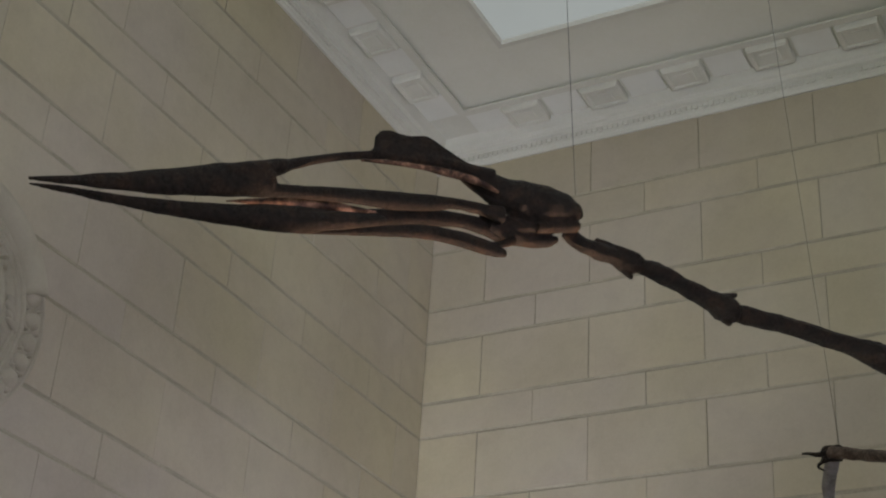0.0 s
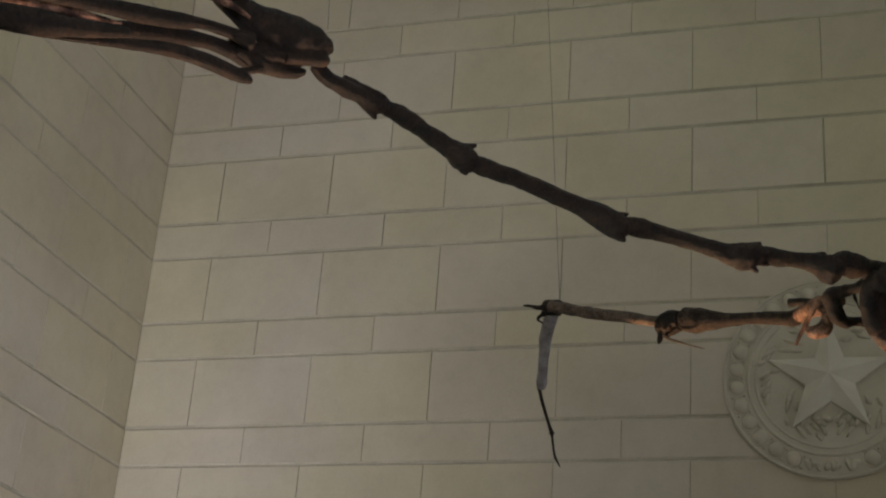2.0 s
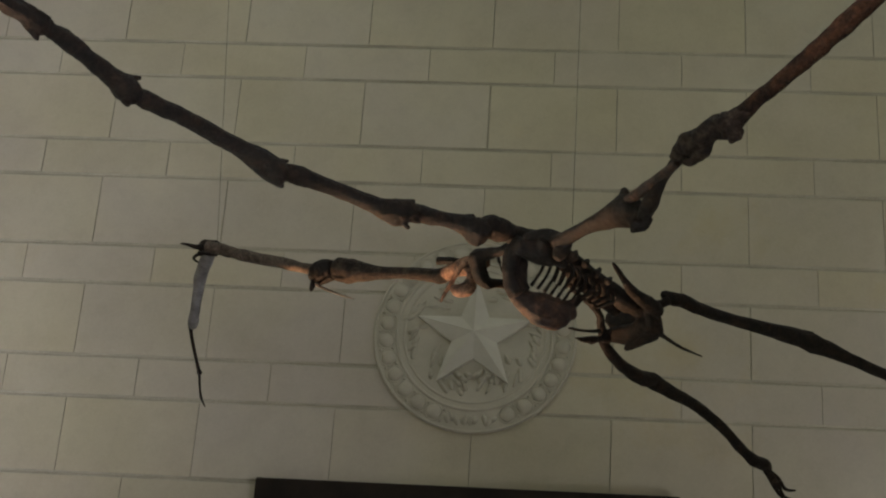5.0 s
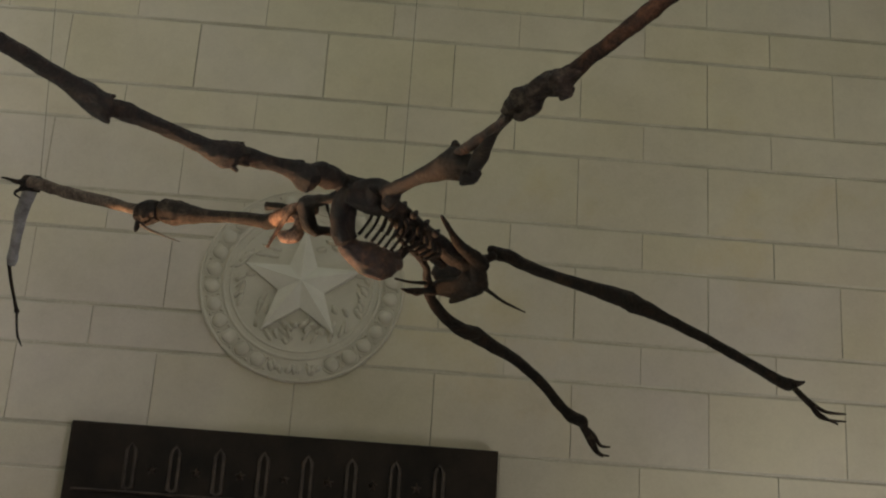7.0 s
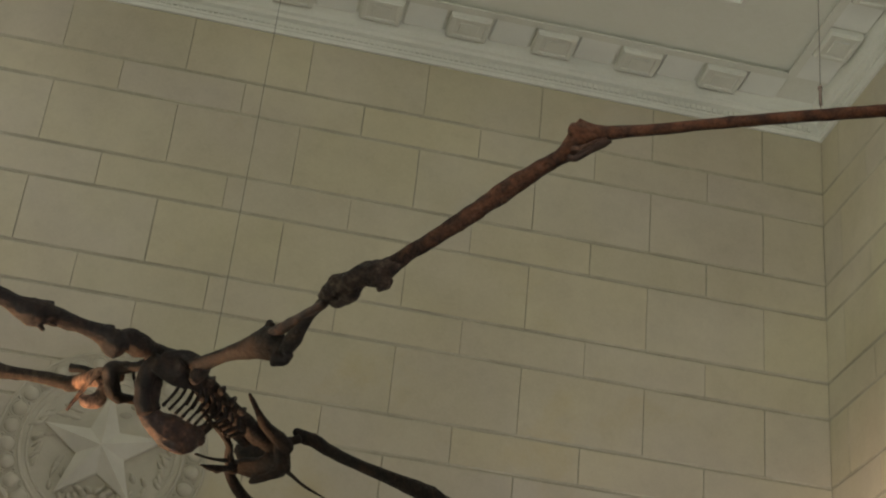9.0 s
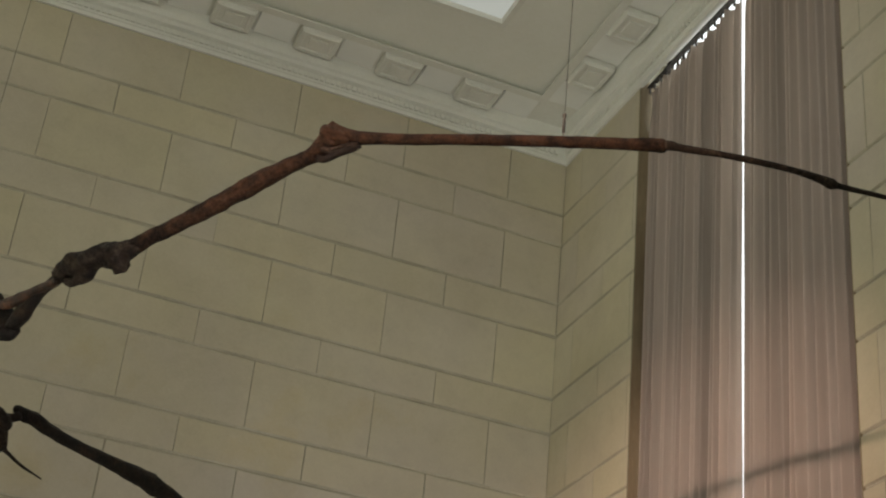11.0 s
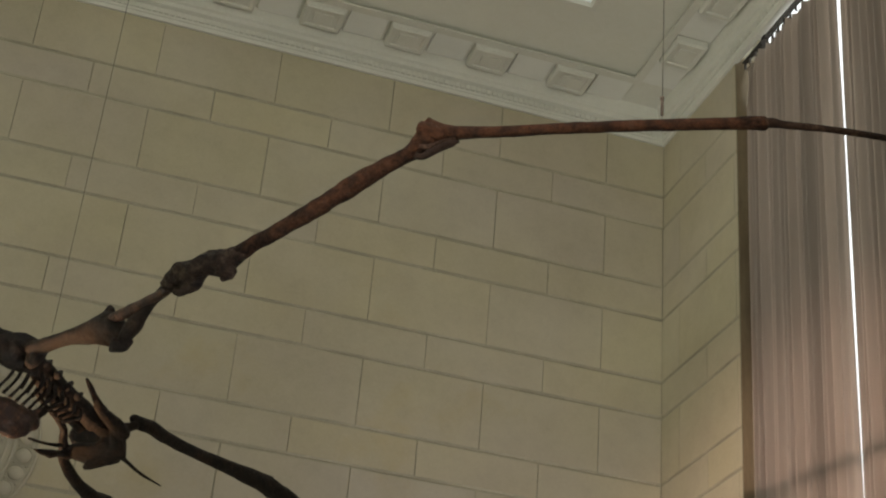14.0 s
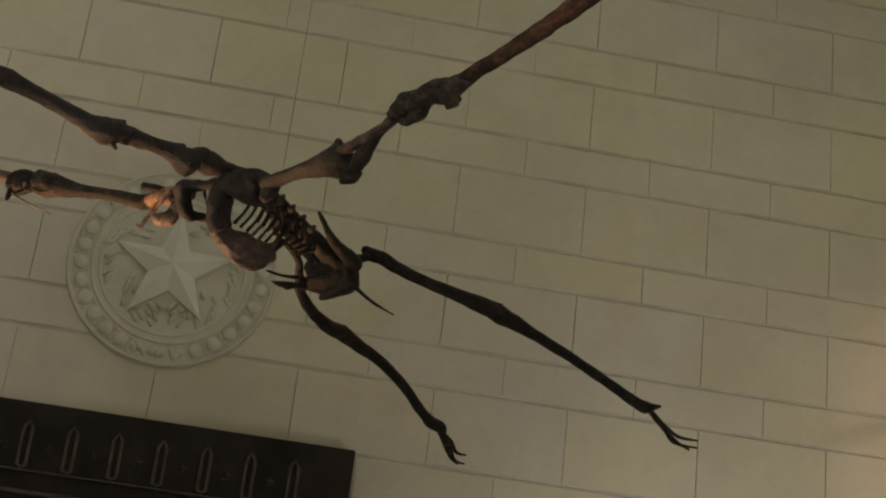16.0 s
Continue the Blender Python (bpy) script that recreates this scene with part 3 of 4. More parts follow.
shaft([(-3.371, 3.056, 4.172, 0.0077), (-3.333, 3.190, 4.234, 0.0177), (-3.283, 3.345, 4.308, 0.0341), (-3.208, 3.541, 4.402, 0.0534), (-3.121, 3.738, 4.506, 0.0693), (-3.071, 3.837, 4.555, 0.0722), (-3.050, 3.877, 4.571, 0.0704), (-3.039, 3.899, 4.578, 0.0513), (-3.031, 3.914, 4.580, 0.0193)], 0.55, knobs=0.25)
shaft([(-3.117, 3.728, 4.528, 0.0336), (-3.074, 3.834, 4.588, 0.0405), (-3.043, 3.908, 4.639, 0.0344), (-3.010, 3.983, 4.693, 0.0218), (-2.969, 4.068, 4.752, 0.0176), (-2.903, 4.196, 4.831, 0.0168), (-2.817, 4.345, 4.902, 0.0182), (-2.722, 4.495, 4.948, 0.0208), (-2.636, 4.623, 4.966, 0.0233), (-2.561, 4.732, 4.960, 0.0400)], 1.0, knobs=0.25)
shaft([(-3.112, 3.733, 4.472, 0.0293), (-3.066, 3.839, 4.511, 0.0339), (-3.027, 3.923, 4.543, 0.0278), (-2.975, 4.028, 4.584, 0.0281), (-2.884, 4.197, 4.645, 0.0330), (-2.784, 4.364, 4.695, 0.0402), (-2.704, 4.489, 4.739, 0.0362), (-2.648, 4.571, 4.770, 0.0251), (-2.575, 4.674, 4.785, 0.0265), (-2.514, 4.757, 4.786, 0.0417)], 0.7, knobs=0.25)
shaft([(-2.656, 4.656, 4.944, 0.0187), (-2.611, 4.713, 4.915, 0.0258), (-2.572, 4.763, 4.889, 0.0329), (-2.532, 4.815, 4.855, 0.0399)], 0.8, knobs=0.25)
shaft([(-2.607, 4.695, 4.961, 0.0282), (-2.551, 4.768, 4.928, 0.0612), (-2.485, 4.848, 4.904, 0.0897), (-2.418, 4.923, 4.901, 0.0949), (-2.357, 4.988, 4.908, 0.0763), (-2.317, 5.030, 4.906, 0.0478), (-2.296, 5.053, 4.900, 0.0144)], 0.8, knobs=0.25)
shaft([(-2.603, 4.731, 4.787, 0.0163), (-2.554, 4.788, 4.786, 0.0326), (-2.505, 4.845, 4.783, 0.0374), (-2.438, 4.918, 4.798, 0.0259), (-2.378, 4.981, 4.827, 0.0261)], 1.0, knobs=0.25)
shaft([(-2.581, 4.766, 4.764, 0.0279), (-2.528, 4.842, 4.751, 0.0421), (-2.473, 4.916, 4.745, 0.0282), (-2.425, 4.976, 4.764, 0.0260), (-2.401, 5.006, 4.784, 0.0190), (-2.392, 5.019, 4.799, 0.0095)], 1.0, knobs=0.25)
shaft([(-2.425, 4.892, 4.783, 0.0234), (-2.363, 4.975, 4.820, 0.0260), (-2.322, 5.027, 4.840, 0.0261), (-2.309, 5.047, 4.864, 0.0119)], 1.0, knobs=0.25)
blade([(-2.863, 4.252, 4.866), (-2.853, 4.273, 4.902), (-2.853, 4.277, 4.958), (-2.843, 4.296, 4.994), (-2.821, 4.335, 5.013), (-2.799, 4.371, 5.011), (-2.774, 4.413, 5.020), (-2.738, 4.472, 5.050), (-2.721, 4.499, 5.048), (-2.682, 4.557, 5.022), (-2.645, 4.612, 5.002), (-2.599, 4.678, 4.976), (-2.664, 4.581, 4.940), (-2.747, 4.450, 4.909), (-2.812, 4.341, 4.878)], 0.016)
fuse("skull", bone_dark, 0.0055, 0.003)
# palate and far inner roof face, their lit tone part of the colour
bone("palate", [(-3.181, 3.832, 4.483, 0.0021), (-3.127, 3.929, 4.523, 0.0108), (-3.070, 4.025, 4.562, 0.0196), (-3.016, 4.113, 4.592, 0.0285), (-2.958, 4.200, 4.613, 0.0243), (-2.905, 4.278, 4.632, 0.0133), (-2.857, 4.345, 4.651, 0.0045)], bone_uplit, 1.0)
# strip for the lit inner face of the far skull roof
bone("lit_roof_face", [(-2.854, 4.203, 4.802, 0.0044), (-2.789, 4.306, 4.838, 0.0090), (-2.714, 4.418, 4.866, 0.0114), (-2.642, 4.521, 4.880, 0.0160), (-2.587, 4.596, 4.885, 0.0161), (-2.545, 4.654, 4.879, 0.0116), (-2.511, 4.701, 4.864, 0.0058)], bone_uplit, 1.0)
shaft([(-3.405, 3.093, 4.181, 0.0059), (-3.353, 3.219, 4.217, 0.0138), (-3.286, 3.365, 4.250, 0.0200), (-3.193, 3.546, 4.296, 0.0305), (-3.088, 3.727, 4.346, 0.0412), (-2.997, 3.870, 4.391, 0.0543), (-2.930, 3.967, 4.420, 0.0547), (-2.859, 4.064, 4.456, 0.0382), (-2.738, 4.220, 4.518, 0.0215)], 0.7, knobs=0.25)
shaft([(-2.946, 4.015, 4.412, 0.0191), (-2.881, 4.140, 4.458, 0.0172), (-2.786, 4.304, 4.528, 0.0241), (-2.696, 4.448, 4.581, 0.0311), (-2.613, 4.571, 4.602, 0.0337), (-2.556, 4.654, 4.601, 0.0339), (-2.519, 4.705, 4.601, 0.0318), (-2.496, 4.736, 4.599, 0.0205), (-2.487, 4.748, 4.601, 0.0114)], 0.7, knobs=0.25)
shaft([(-3.020, 4.110, 4.534, 0.0436), (-2.927, 4.277, 4.604, 0.0333), (-2.826, 4.443, 4.673, 0.0384), (-2.730, 4.587, 4.729, 0.0367), (-2.664, 4.679, 4.753, 0.0324), (-2.611, 4.752, 4.757, 0.0349), (-2.565, 4.815, 4.748, 0.0397), (-2.526, 4.867, 4.738, 0.0281), (-2.502, 4.898, 4.739, 0.0164)], 0.7, knobs=0.25)
shaft([(-2.535, 4.722, 4.626, 0.0205), (-2.522, 4.784, 4.672, 0.0161), (-2.505, 4.851, 4.717, 0.0186)], 1.0, knobs=0.25)
fuse("lower_jaw", bone_dark, 0.006, 0.003)
shaft([(-2.367, 5.053, 4.844, 0.0311), (-2.322, 5.111, 4.802, 0.0311), (-2.274, 5.163, 4.789, 0.0360), (-2.222, 5.217, 4.781, 0.0385), (-2.174, 5.267, 4.765, 0.0483), (-2.131, 5.308, 4.771, 0.0315)], 1.0)
shaft([(-2.194, 5.261, 4.740, 0.0193), (-2.178, 5.268, 4.716, 0.0168), (-2.162, 5.274, 4.693, 0.0094)], 1.0)
shaft([(-2.287, 5.177, 4.847, 0.0167), (-2.201, 5.215, 4.812, 0.0145), (-2.114, 5.251, 4.777, 0.0079)], 1.0)
fuse("cervical_vertebra", bone_dark, 0.005, 0.01)
shaft([(-2.143, 5.303, 4.763, 0.0291), (-2.090, 5.359, 4.755, 0.0413), (-2.011, 5.444, 4.719, 0.0366), (-1.934, 5.524, 4.681, 0.0417), (-1.876, 5.582, 4.653, 0.0614), (-1.843, 5.613, 4.647, 0.0566), (-1.819, 5.634, 4.652, 0.0296)], 1.0)
shaft([(-1.890, 5.589, 4.627, 0.0226), (-1.870, 5.596, 4.602, 0.0196), (-1.850, 5.602, 4.576, 0.0108)], 1.0)
shaft([(-1.898, 5.586, 4.701, 0.0198), (-1.859, 5.599, 4.709, 0.0173), (-1.820, 5.612, 4.718, 0.0096)], 1.0)
fuse("cervical_vertebra", bone_dark, 0.005, 0.01)
shaft([(-1.839, 5.627, 4.644, 0.0321), (-1.786, 5.671, 4.638, 0.0421), (-1.635, 5.791, 4.614, 0.0374), (-1.456, 5.925, 4.567, 0.0377), (-1.342, 6.007, 4.530, 0.0556), (-1.277, 6.052, 4.508, 0.0633), (-1.240, 6.075, 4.513, 0.0355)], 1.0)
shaft([(-1.298, 6.042, 4.471, 0.0232), (-1.271, 6.048, 4.452, 0.0202), (-1.244, 6.054, 4.434, 0.0111)], 1.0)
shaft([(-1.323, 6.037, 4.547, 0.0175), (-1.279, 6.046, 4.555, 0.0152), (-1.235, 6.055, 4.562, 0.0084)], 1.0)
fuse("cervical_vertebra", bone_dark, 0.005, 0.01)
shaft([(-1.262, 6.070, 4.511, 0.0381), (-1.204, 6.104, 4.521, 0.0458), (-1.110, 6.158, 4.509, 0.0383), (-0.990, 6.224, 4.491, 0.0334), (-0.869, 6.288, 4.468, 0.0413), (-0.776, 6.335, 4.454, 0.0622), (-0.718, 6.362, 4.472, 0.0520), (-0.669, 6.385, 4.479, 0.0313)], 1.0)
shaft([(-0.772, 6.353, 4.440, 0.0208), (-0.738, 6.357, 4.414, 0.0181), (-0.705, 6.361, 4.387, 0.0101)], 1.0)
shaft([(-0.729, 6.378, 4.451, 0.0180), (-0.693, 6.382, 4.440, 0.0156), (-0.657, 6.386, 4.429, 0.0086)], 1.0)
shaft([(-0.775, 6.353, 4.510, 0.0180), (-0.732, 6.358, 4.519, 0.0156), (-0.689, 6.363, 4.528, 0.0086)], 1.0)
fuse("cervical_vertebra", bone_dark, 0.005, 0.01)
shaft([(-0.712, 6.380, 4.485, 0.0365), (-0.651, 6.410, 4.481, 0.0445), (-0.539, 6.461, 4.480, 0.0368), (-0.464, 6.494, 4.475, 0.0475), (-0.406, 6.521, 4.455, 0.0660), (-0.362, 6.540, 4.477, 0.0477)], 1.0)
shaft([(-0.439, 6.515, 4.438, 0.0243), (-0.415, 6.517, 4.411, 0.0211), (-0.390, 6.518, 4.383, 0.0116)], 1.0)
shaft([(-0.477, 6.482, 4.506, 0.0153), (-0.446, 6.485, 4.514, 0.0132), (-0.416, 6.487, 4.522, 0.0074)], 1.0)
fuse("cervical_vertebra", bone_dark, 0.005, 0.01)
shaft([(-0.390, 6.538, 4.485, 0.0424), (-0.340, 6.573, 4.505, 0.0586), (-0.290, 6.608, 4.503, 0.0589), (-0.232, 6.646, 4.520, 0.0323)], 1.0)
shaft([(-0.358, 6.570, 4.545, 0.0184), (-0.335, 6.571, 4.549, 0.0160), (-0.312, 6.573, 4.554, 0.0088)], 1.0)
shaft([(-0.303, 6.613, 4.552, 0.0215), (-0.272, 6.614, 4.535, 0.0188), (-0.241, 6.616, 4.518, 0.0105)], 1.0)
fuse("cervical_vertebra", bone_dark, 0.005, 0.01)
shaft([(-0.267, 6.675, 4.527, 0.0324), (-0.222, 6.720, 4.519, 0.0543), (-0.154, 6.783, 4.519, 0.0657), (-0.072, 6.855, 4.523, 0.0552), (0.026, 6.943, 4.510, 0.0446), (0.127, 7.041, 4.473, 0.0423), (0.244, 7.150, 4.430, 0.0485), (0.348, 7.242, 4.394, 0.0518)], 1.0)
shaft([(-0.200, 6.897, 4.621, 0.0223), (-0.230, 6.921, 4.646, 0.0168), (-0.259, 6.945, 4.671, 0.0099)], 1.0)
shaft([(-0.130, 6.899, 4.607, 0.0223), (-0.138, 6.924, 4.632, 0.0168), (-0.146, 6.948, 4.658, 0.0098)], 1.0)
shaft([(0.053, 6.900, 4.502, 0.0222), (0.060, 6.925, 4.528, 0.0167), (0.067, 6.950, 4.554, 0.0098)], 1.0)
shaft([(0.109, 6.899, 4.465, 0.0221), (0.119, 6.924, 4.488, 0.0167), (0.129, 6.949, 4.510, 0.0098)], 1.0)
shaft([(0.165, 6.898, 4.416, 0.0221), (0.175, 6.923, 4.440, 0.0166), (0.185, 6.948, 4.464, 0.0097)], 1.0)
shaft([(0.221, 6.896, 4.373, 0.0220), (0.231, 6.921, 4.395, 0.0166), (0.241, 6.946, 4.418, 0.0097)], 1.0)
fuse("notarium", bone_dark, 0.006, 0.01)
shaft([(-0.178, 6.618, 4.464, 0.0267), (-0.112, 6.614, 4.494, 0.0241), (-0.045, 6.609, 4.477, 0.0374), (-0.004, 6.606, 4.442, 0.0453), (-0.011, 6.603, 4.400, 0.0372), (-0.031, 6.600, 4.364, 0.0212)], 1.0)
shaft([(-0.084, 6.619, 4.451, 0.0374), (-0.101, 6.639, 4.415, 0.0374), (-0.028, 6.679, 4.386, 0.0268), (0.013, 6.700, 4.373, 0.0188)], 1.0)
shaft([(-0.192, 6.647, 4.474, 0.0376), (-0.235, 6.665, 4.412, 0.0429), (-0.246, 6.683, 4.341, 0.0402), (-0.238, 6.700, 4.276, 0.0374), (-0.211, 6.717, 4.221, 0.0428)], 1.0)
shaft([(-0.216, 6.616, 4.427, 0.0373), (-0.163, 6.637, 4.421, 0.0481), (-0.109, 6.657, 4.402, 0.0455), (-0.047, 6.680, 4.391, 0.0376)], 1.0)
shaft([(-0.199, 6.697, 4.436, 0.0323), (-0.196, 6.715, 4.371, 0.0350), (-0.199, 6.732, 4.305, 0.0350), (-0.181, 6.748, 4.254, 0.0376)], 1.0)
fuse("scapulocoracoid", bone_dark, 0.006, 0.01)
shaft([(-0.249, 6.795, 4.500, 0.0301), (-0.304, 6.819, 4.484, 0.0247), (-0.367, 6.845, 4.478, 0.0303), (-0.415, 6.864, 4.469, 0.0414), (-0.405, 6.888, 4.423, 0.0387), (-0.389, 6.912, 4.379, 0.0387), (-0.364, 6.929, 4.358, 0.0304), (-0.302, 6.960, 4.372, 0.0222), (-0.227, 6.996, 4.378, 0.0279)], 1.0)
shaft([(-0.321, 6.893, 4.515, 0.0111), (-0.310, 6.893, 4.464, 0.0097), (-0.291, 6.894, 4.406, 0.0044)], 1.0)
fuse("scapulocoracoid", bone_dark, 0.006, 0.01)
shaft([(-0.253, 6.715, 4.305, 0.0242), (-0.219, 6.758, 4.257, 0.0458), (-0.170, 6.799, 4.225, 0.0648), (-0.115, 6.836, 4.210, 0.0786), (-0.061, 6.871, 4.203, 0.0817), (-0.006, 6.904, 4.208, 0.0738), (0.037, 6.929, 4.226, 0.0494), (0.067, 6.950, 4.255, 0.0138)], 0.8)
shaft([(-0.238, 6.776, 4.249, 0.0162), (-0.168, 6.817, 4.186, 0.0297), (-0.099, 6.850, 4.150, 0.0379), (-0.031, 6.877, 4.139, 0.0326), (0.028, 6.900, 4.156, 0.0164)], 0.7)
shaft([(0.020, 6.900, 4.249, 0.0219), (0.052, 6.927, 4.275, 0.0110), (0.074, 6.950, 4.306, 0.0055)], 1.0)
# orange glow under the sternum is in its colour
fuse("sternum", bone_copper_lit, 0.006, 0.01)
for i in range(7):
    x, y, z = -0.114 + 0.0312 * i, 6.849 + 0.05 * i, 4.465 + 0.0048 * i
    bone("rib", [(x + 0.032, y, z, 0.0096), (x + 0.025, y - 0.013, z - 0.036, 0.0084), (x + 0.010, y - 0.027, z - 0.083, 0.0076), (x - 0.008, y - 0.040, z - 0.120, 0.0074), (x - 0.030, y - 0.055, z - 0.162, 0.0095)], bone_dark, 1.0)
for i in range(9):
    x, y, z = -0.036 + 0.036 * i, 6.720 + 0.0494 * i, 4.440 - 0.0052 * i
    bone("rib", [(x, y, z, 0.0100), (x + 0.018 - 0.0015 * i, y + 0.023 - 0.0038 * i, z - 0.030 - 0.0018 * i, 0.0110), (x + 0.015 - 0.0041 * i, y + 0.046 - 0.007 * i, z - 0.065 + 0.0015 * i, 0.0105), (x - 0.003 - 0.0083 * i, y + 0.080 - 0.0123 * i, z - 0.113 + 0.0039 * i, 0.0090)], bone_dark, 1.0)
bone("costal_bar", [(0.008, 6.950, 4.464, 0.0223), (0.087, 7.059, 4.433, 0.0310), (0.175, 7.170, 4.408, 0.0342), (0.280, 7.295, 4.381, 0.0347)], bone_dark, 1.0)
bone("costal_bar", [(0.030, 6.950, 4.387, 0.0111), (0.080, 7.077, 4.380, 0.0113), (0.134, 7.188, 4.383, 0.0114), (0.194, 7.297, 4.394, 0.0145)], bone_dark, 1.0)
bone("gastral_rib", [(0.048, 6.950, 4.234, 0.0083), (0.086, 7.027, 4.307, 0.0073), (0.120, 7.099, 4.378, 0.0068)], bone_dark, 1.0)
bone("gastral_rib", [(0.040, 6.950, 4.248, 0.0083), (0.094, 7.035, 4.325, 0.0073), (0.134, 7.099, 4.387, 0.0068)], bone_dark, 1.0)
bone("gastral_rib", [(0.031, 6.950, 4.263, 0.0083), (0.102, 7.041, 4.342, 0.0073), (0.147, 7.098, 4.397, 0.0068)], bone_dark, 1.0)
bone("gastral_rib", [(0.022, 6.950, 4.277, 0.0083), (0.110, 7.045, 4.359, 0.0073), (0.161, 7.098, 4.406, 0.0068)], bone_dark, 1.0)
shaft([(0.250, 6.996, 4.516, 0.0098), (0.295, 7.058, 4.477, 0.0155), (0.350, 7.133, 4.430, 0.0256), (0.404, 7.188, 4.406, 0.0344), (0.462, 7.241, 4.389, 0.0374), (0.502, 7.283, 4.367, 0.0289)], 1.0)
shaft([(0.117, 7.199, 4.392, 0.0100), (0.164, 7.271, 4.388, 0.0173), (0.202, 7.348, 4.367, 0.0204), (0.212, 7.430, 4.330, 0.0235), (0.238, 7.496, 4.305, 0.0325)], 1.0)
shaft([(0.220, 7.497, 4.323, 0.0296), (0.289, 7.462, 4.307, 0.0559), (0.374, 7.417, 4.300, 0.0703), (0.443, 7.377, 4.314, 0.0875), (0.479, 7.356, 4.325, 0.0757), (0.506, 7.333, 4.281, 0.0348)], 0.6)
shaft([(0.445, 7.286, 4.415, 0.0406), (0.470, 7.315, 4.365, 0.0522), (0.467, 7.355, 4.294, 0.0581), (0.407, 7.396, 4.260, 0.0408), (0.363, 7.424, 4.241, 0.0321), (0.336, 7.442, 4.225, 0.0176)], 0.7)
shaft([(0.277, 7.245, 4.429, 0.0433), (0.365, 7.297, 4.422, 0.0551), (0.440, 7.345, 4.394, 0.0525), (0.486, 7.384, 4.355, 0.0351)], 1.0)
shaft([(0.248, 7.596, 4.462, 0.0361), (0.299, 7.594, 4.438, 0.0601), (0.376, 7.591, 4.440, 0.0721), (0.455, 7.586, 4.435, 0.0601)], 0.5)
shaft([(0.077, 7.200, 4.191, 0.0057), (0.123, 7.277, 4.212, 0.0143), (0.165, 7.344, 4.235, 0.0231), (0.200, 7.401, 4.263, 0.0175), (0.261, 7.495, 4.299, 0.0266)], 1.0)
shaft([(0.473, 7.285, 4.409, 0.0261), (0.513, 7.282, 4.422, 0.0232), (0.547, 7.280, 4.441, 0.0261)], 1.0)
fuse("pelvis", bone_dark, 0.006, 0.01)
bone("prepubis", [(0.046, 7.000, 4.168, 0.0069), (0.124, 7.201, 4.230, 0.0071), (0.205, 7.397, 4.305, 0.0117)], bone_dark, 1.0)
bone("tail", [(0.495, 7.333, 4.287, 0.0174), (0.539, 7.398, 4.282, 0.0102), (0.627, 7.516, 4.275, 0.0077), (0.748, 7.664, 4.282, 0.0039)], bone_dark, 1.0)
bone("femur", [(0.510, 7.282, 4.477, 0.0153), (0.530, 7.290, 4.472, 0.0256), (0.566, 7.305, 4.461, 0.0359), (0.625, 7.326, 4.456, 0.0360), (0.714, 7.360, 4.429, 0.0310), (0.892, 7.420, 4.400, 0.0299), (1.071, 7.475, 4.378, 0.0367), (1.220, 7.519, 4.357, 0.0475), (1.299, 7.539, 4.358, 0.0424)], bone_dark, 1.0)
bone("tibia", [(1.216, 7.502, 4.339, 0.0316), (1.289, 7.525, 4.334, 0.0502), (1.369, 7.551, 4.313, 0.0424), (1.498, 7.592, 4.275, 0.0320), (1.725, 7.659, 4.204, 0.0269), (1.954, 7.724, 4.117, 0.0273), (2.117, 7.767, 4.050, 0.0302), (2.189, 7.783, 4.029, 0.0358), (2.222, 7.789, 4.028, 0.0221)], bone_dark, 1.0)
bone("metatarsal", [(2.193, 7.797, 4.050, 0.0219), (2.239, 7.784, 4.037, 0.0188), (2.279, 7.773, 4.047, 0.0063)], bone_mottled, 1.0)
bone("femur", [(0.219, 7.547, 4.313, 0.0236), (0.264, 7.621, 4.272, 0.0290), (0.344, 7.723, 4.226, 0.0319), (0.440, 7.821, 4.203, 0.0404), (0.513, 7.883, 4.220, 0.0380)], bone_dark, 1.0)
bone("tibia", [(0.447, 7.887, 4.234, 0.0326), (0.507, 7.927, 4.225, 0.0464), (0.587, 7.984, 4.195, 0.0385), (0.749, 8.091, 4.149, 0.0305), (0.898, 8.198, 4.072, 0.0295), (1.033, 8.307, 3.970, 0.0283), (1.104, 8.360, 3.924, 0.0342), (1.165, 8.393, 3.913, 0.0343), (1.192, 8.416, 3.888, 0.0201)], bone_dark, 1.0)
bone("toe", [(2.227, 7.788, 4.009, 0.0157), (2.330, 7.819, 3.942, 0.0113), (2.412, 7.838, 3.907, 0.0095), (2.522, 7.855, 3.908, 0.0051)], bone_mottled, 1.0)
bone("toe", [(2.227, 7.788, 4.009, 0.0157), (2.313, 7.814, 3.939, 0.0113), (2.380, 7.838, 3.873, 0.0094), (2.521, 7.856, 3.867, 0.0051)], bone_mottled, 1.0)
bone("toe", [(2.227, 7.788, 4.009, 0.0157), (2.309, 7.820, 3.940, 0.0113), (2.399, 7.849, 3.883, 0.0095), (2.481, 7.868, 3.852, 0.0051)], bone_mottled, 1.0)
bone("toe", [(2.227, 7.788, 4.009, 0.0157), (2.306, 7.831, 3.958, 0.0113), (2.365, 7.868, 3.911, 0.0095), (2.408, 7.891, 3.883, 0.0051)], bone_mottled, 1.0)
bone("toe", [(1.172, 8.419, 3.893, 0.0163), (1.243, 8.447, 3.857, 0.0111), (1.288, 8.475, 3.802, 0.0092), (1.349, 8.493, 3.801, 0.0049)], bone_mottled, 1.0)
bone("toe", [(1.172, 8.419, 3.893, 0.0163), (1.233, 8.445, 3.839, 0.0111), (1.283, 8.479, 3.759, 0.0092), (1.344, 8.494, 3.748, 0.0049)], bone_mottled, 1.0)
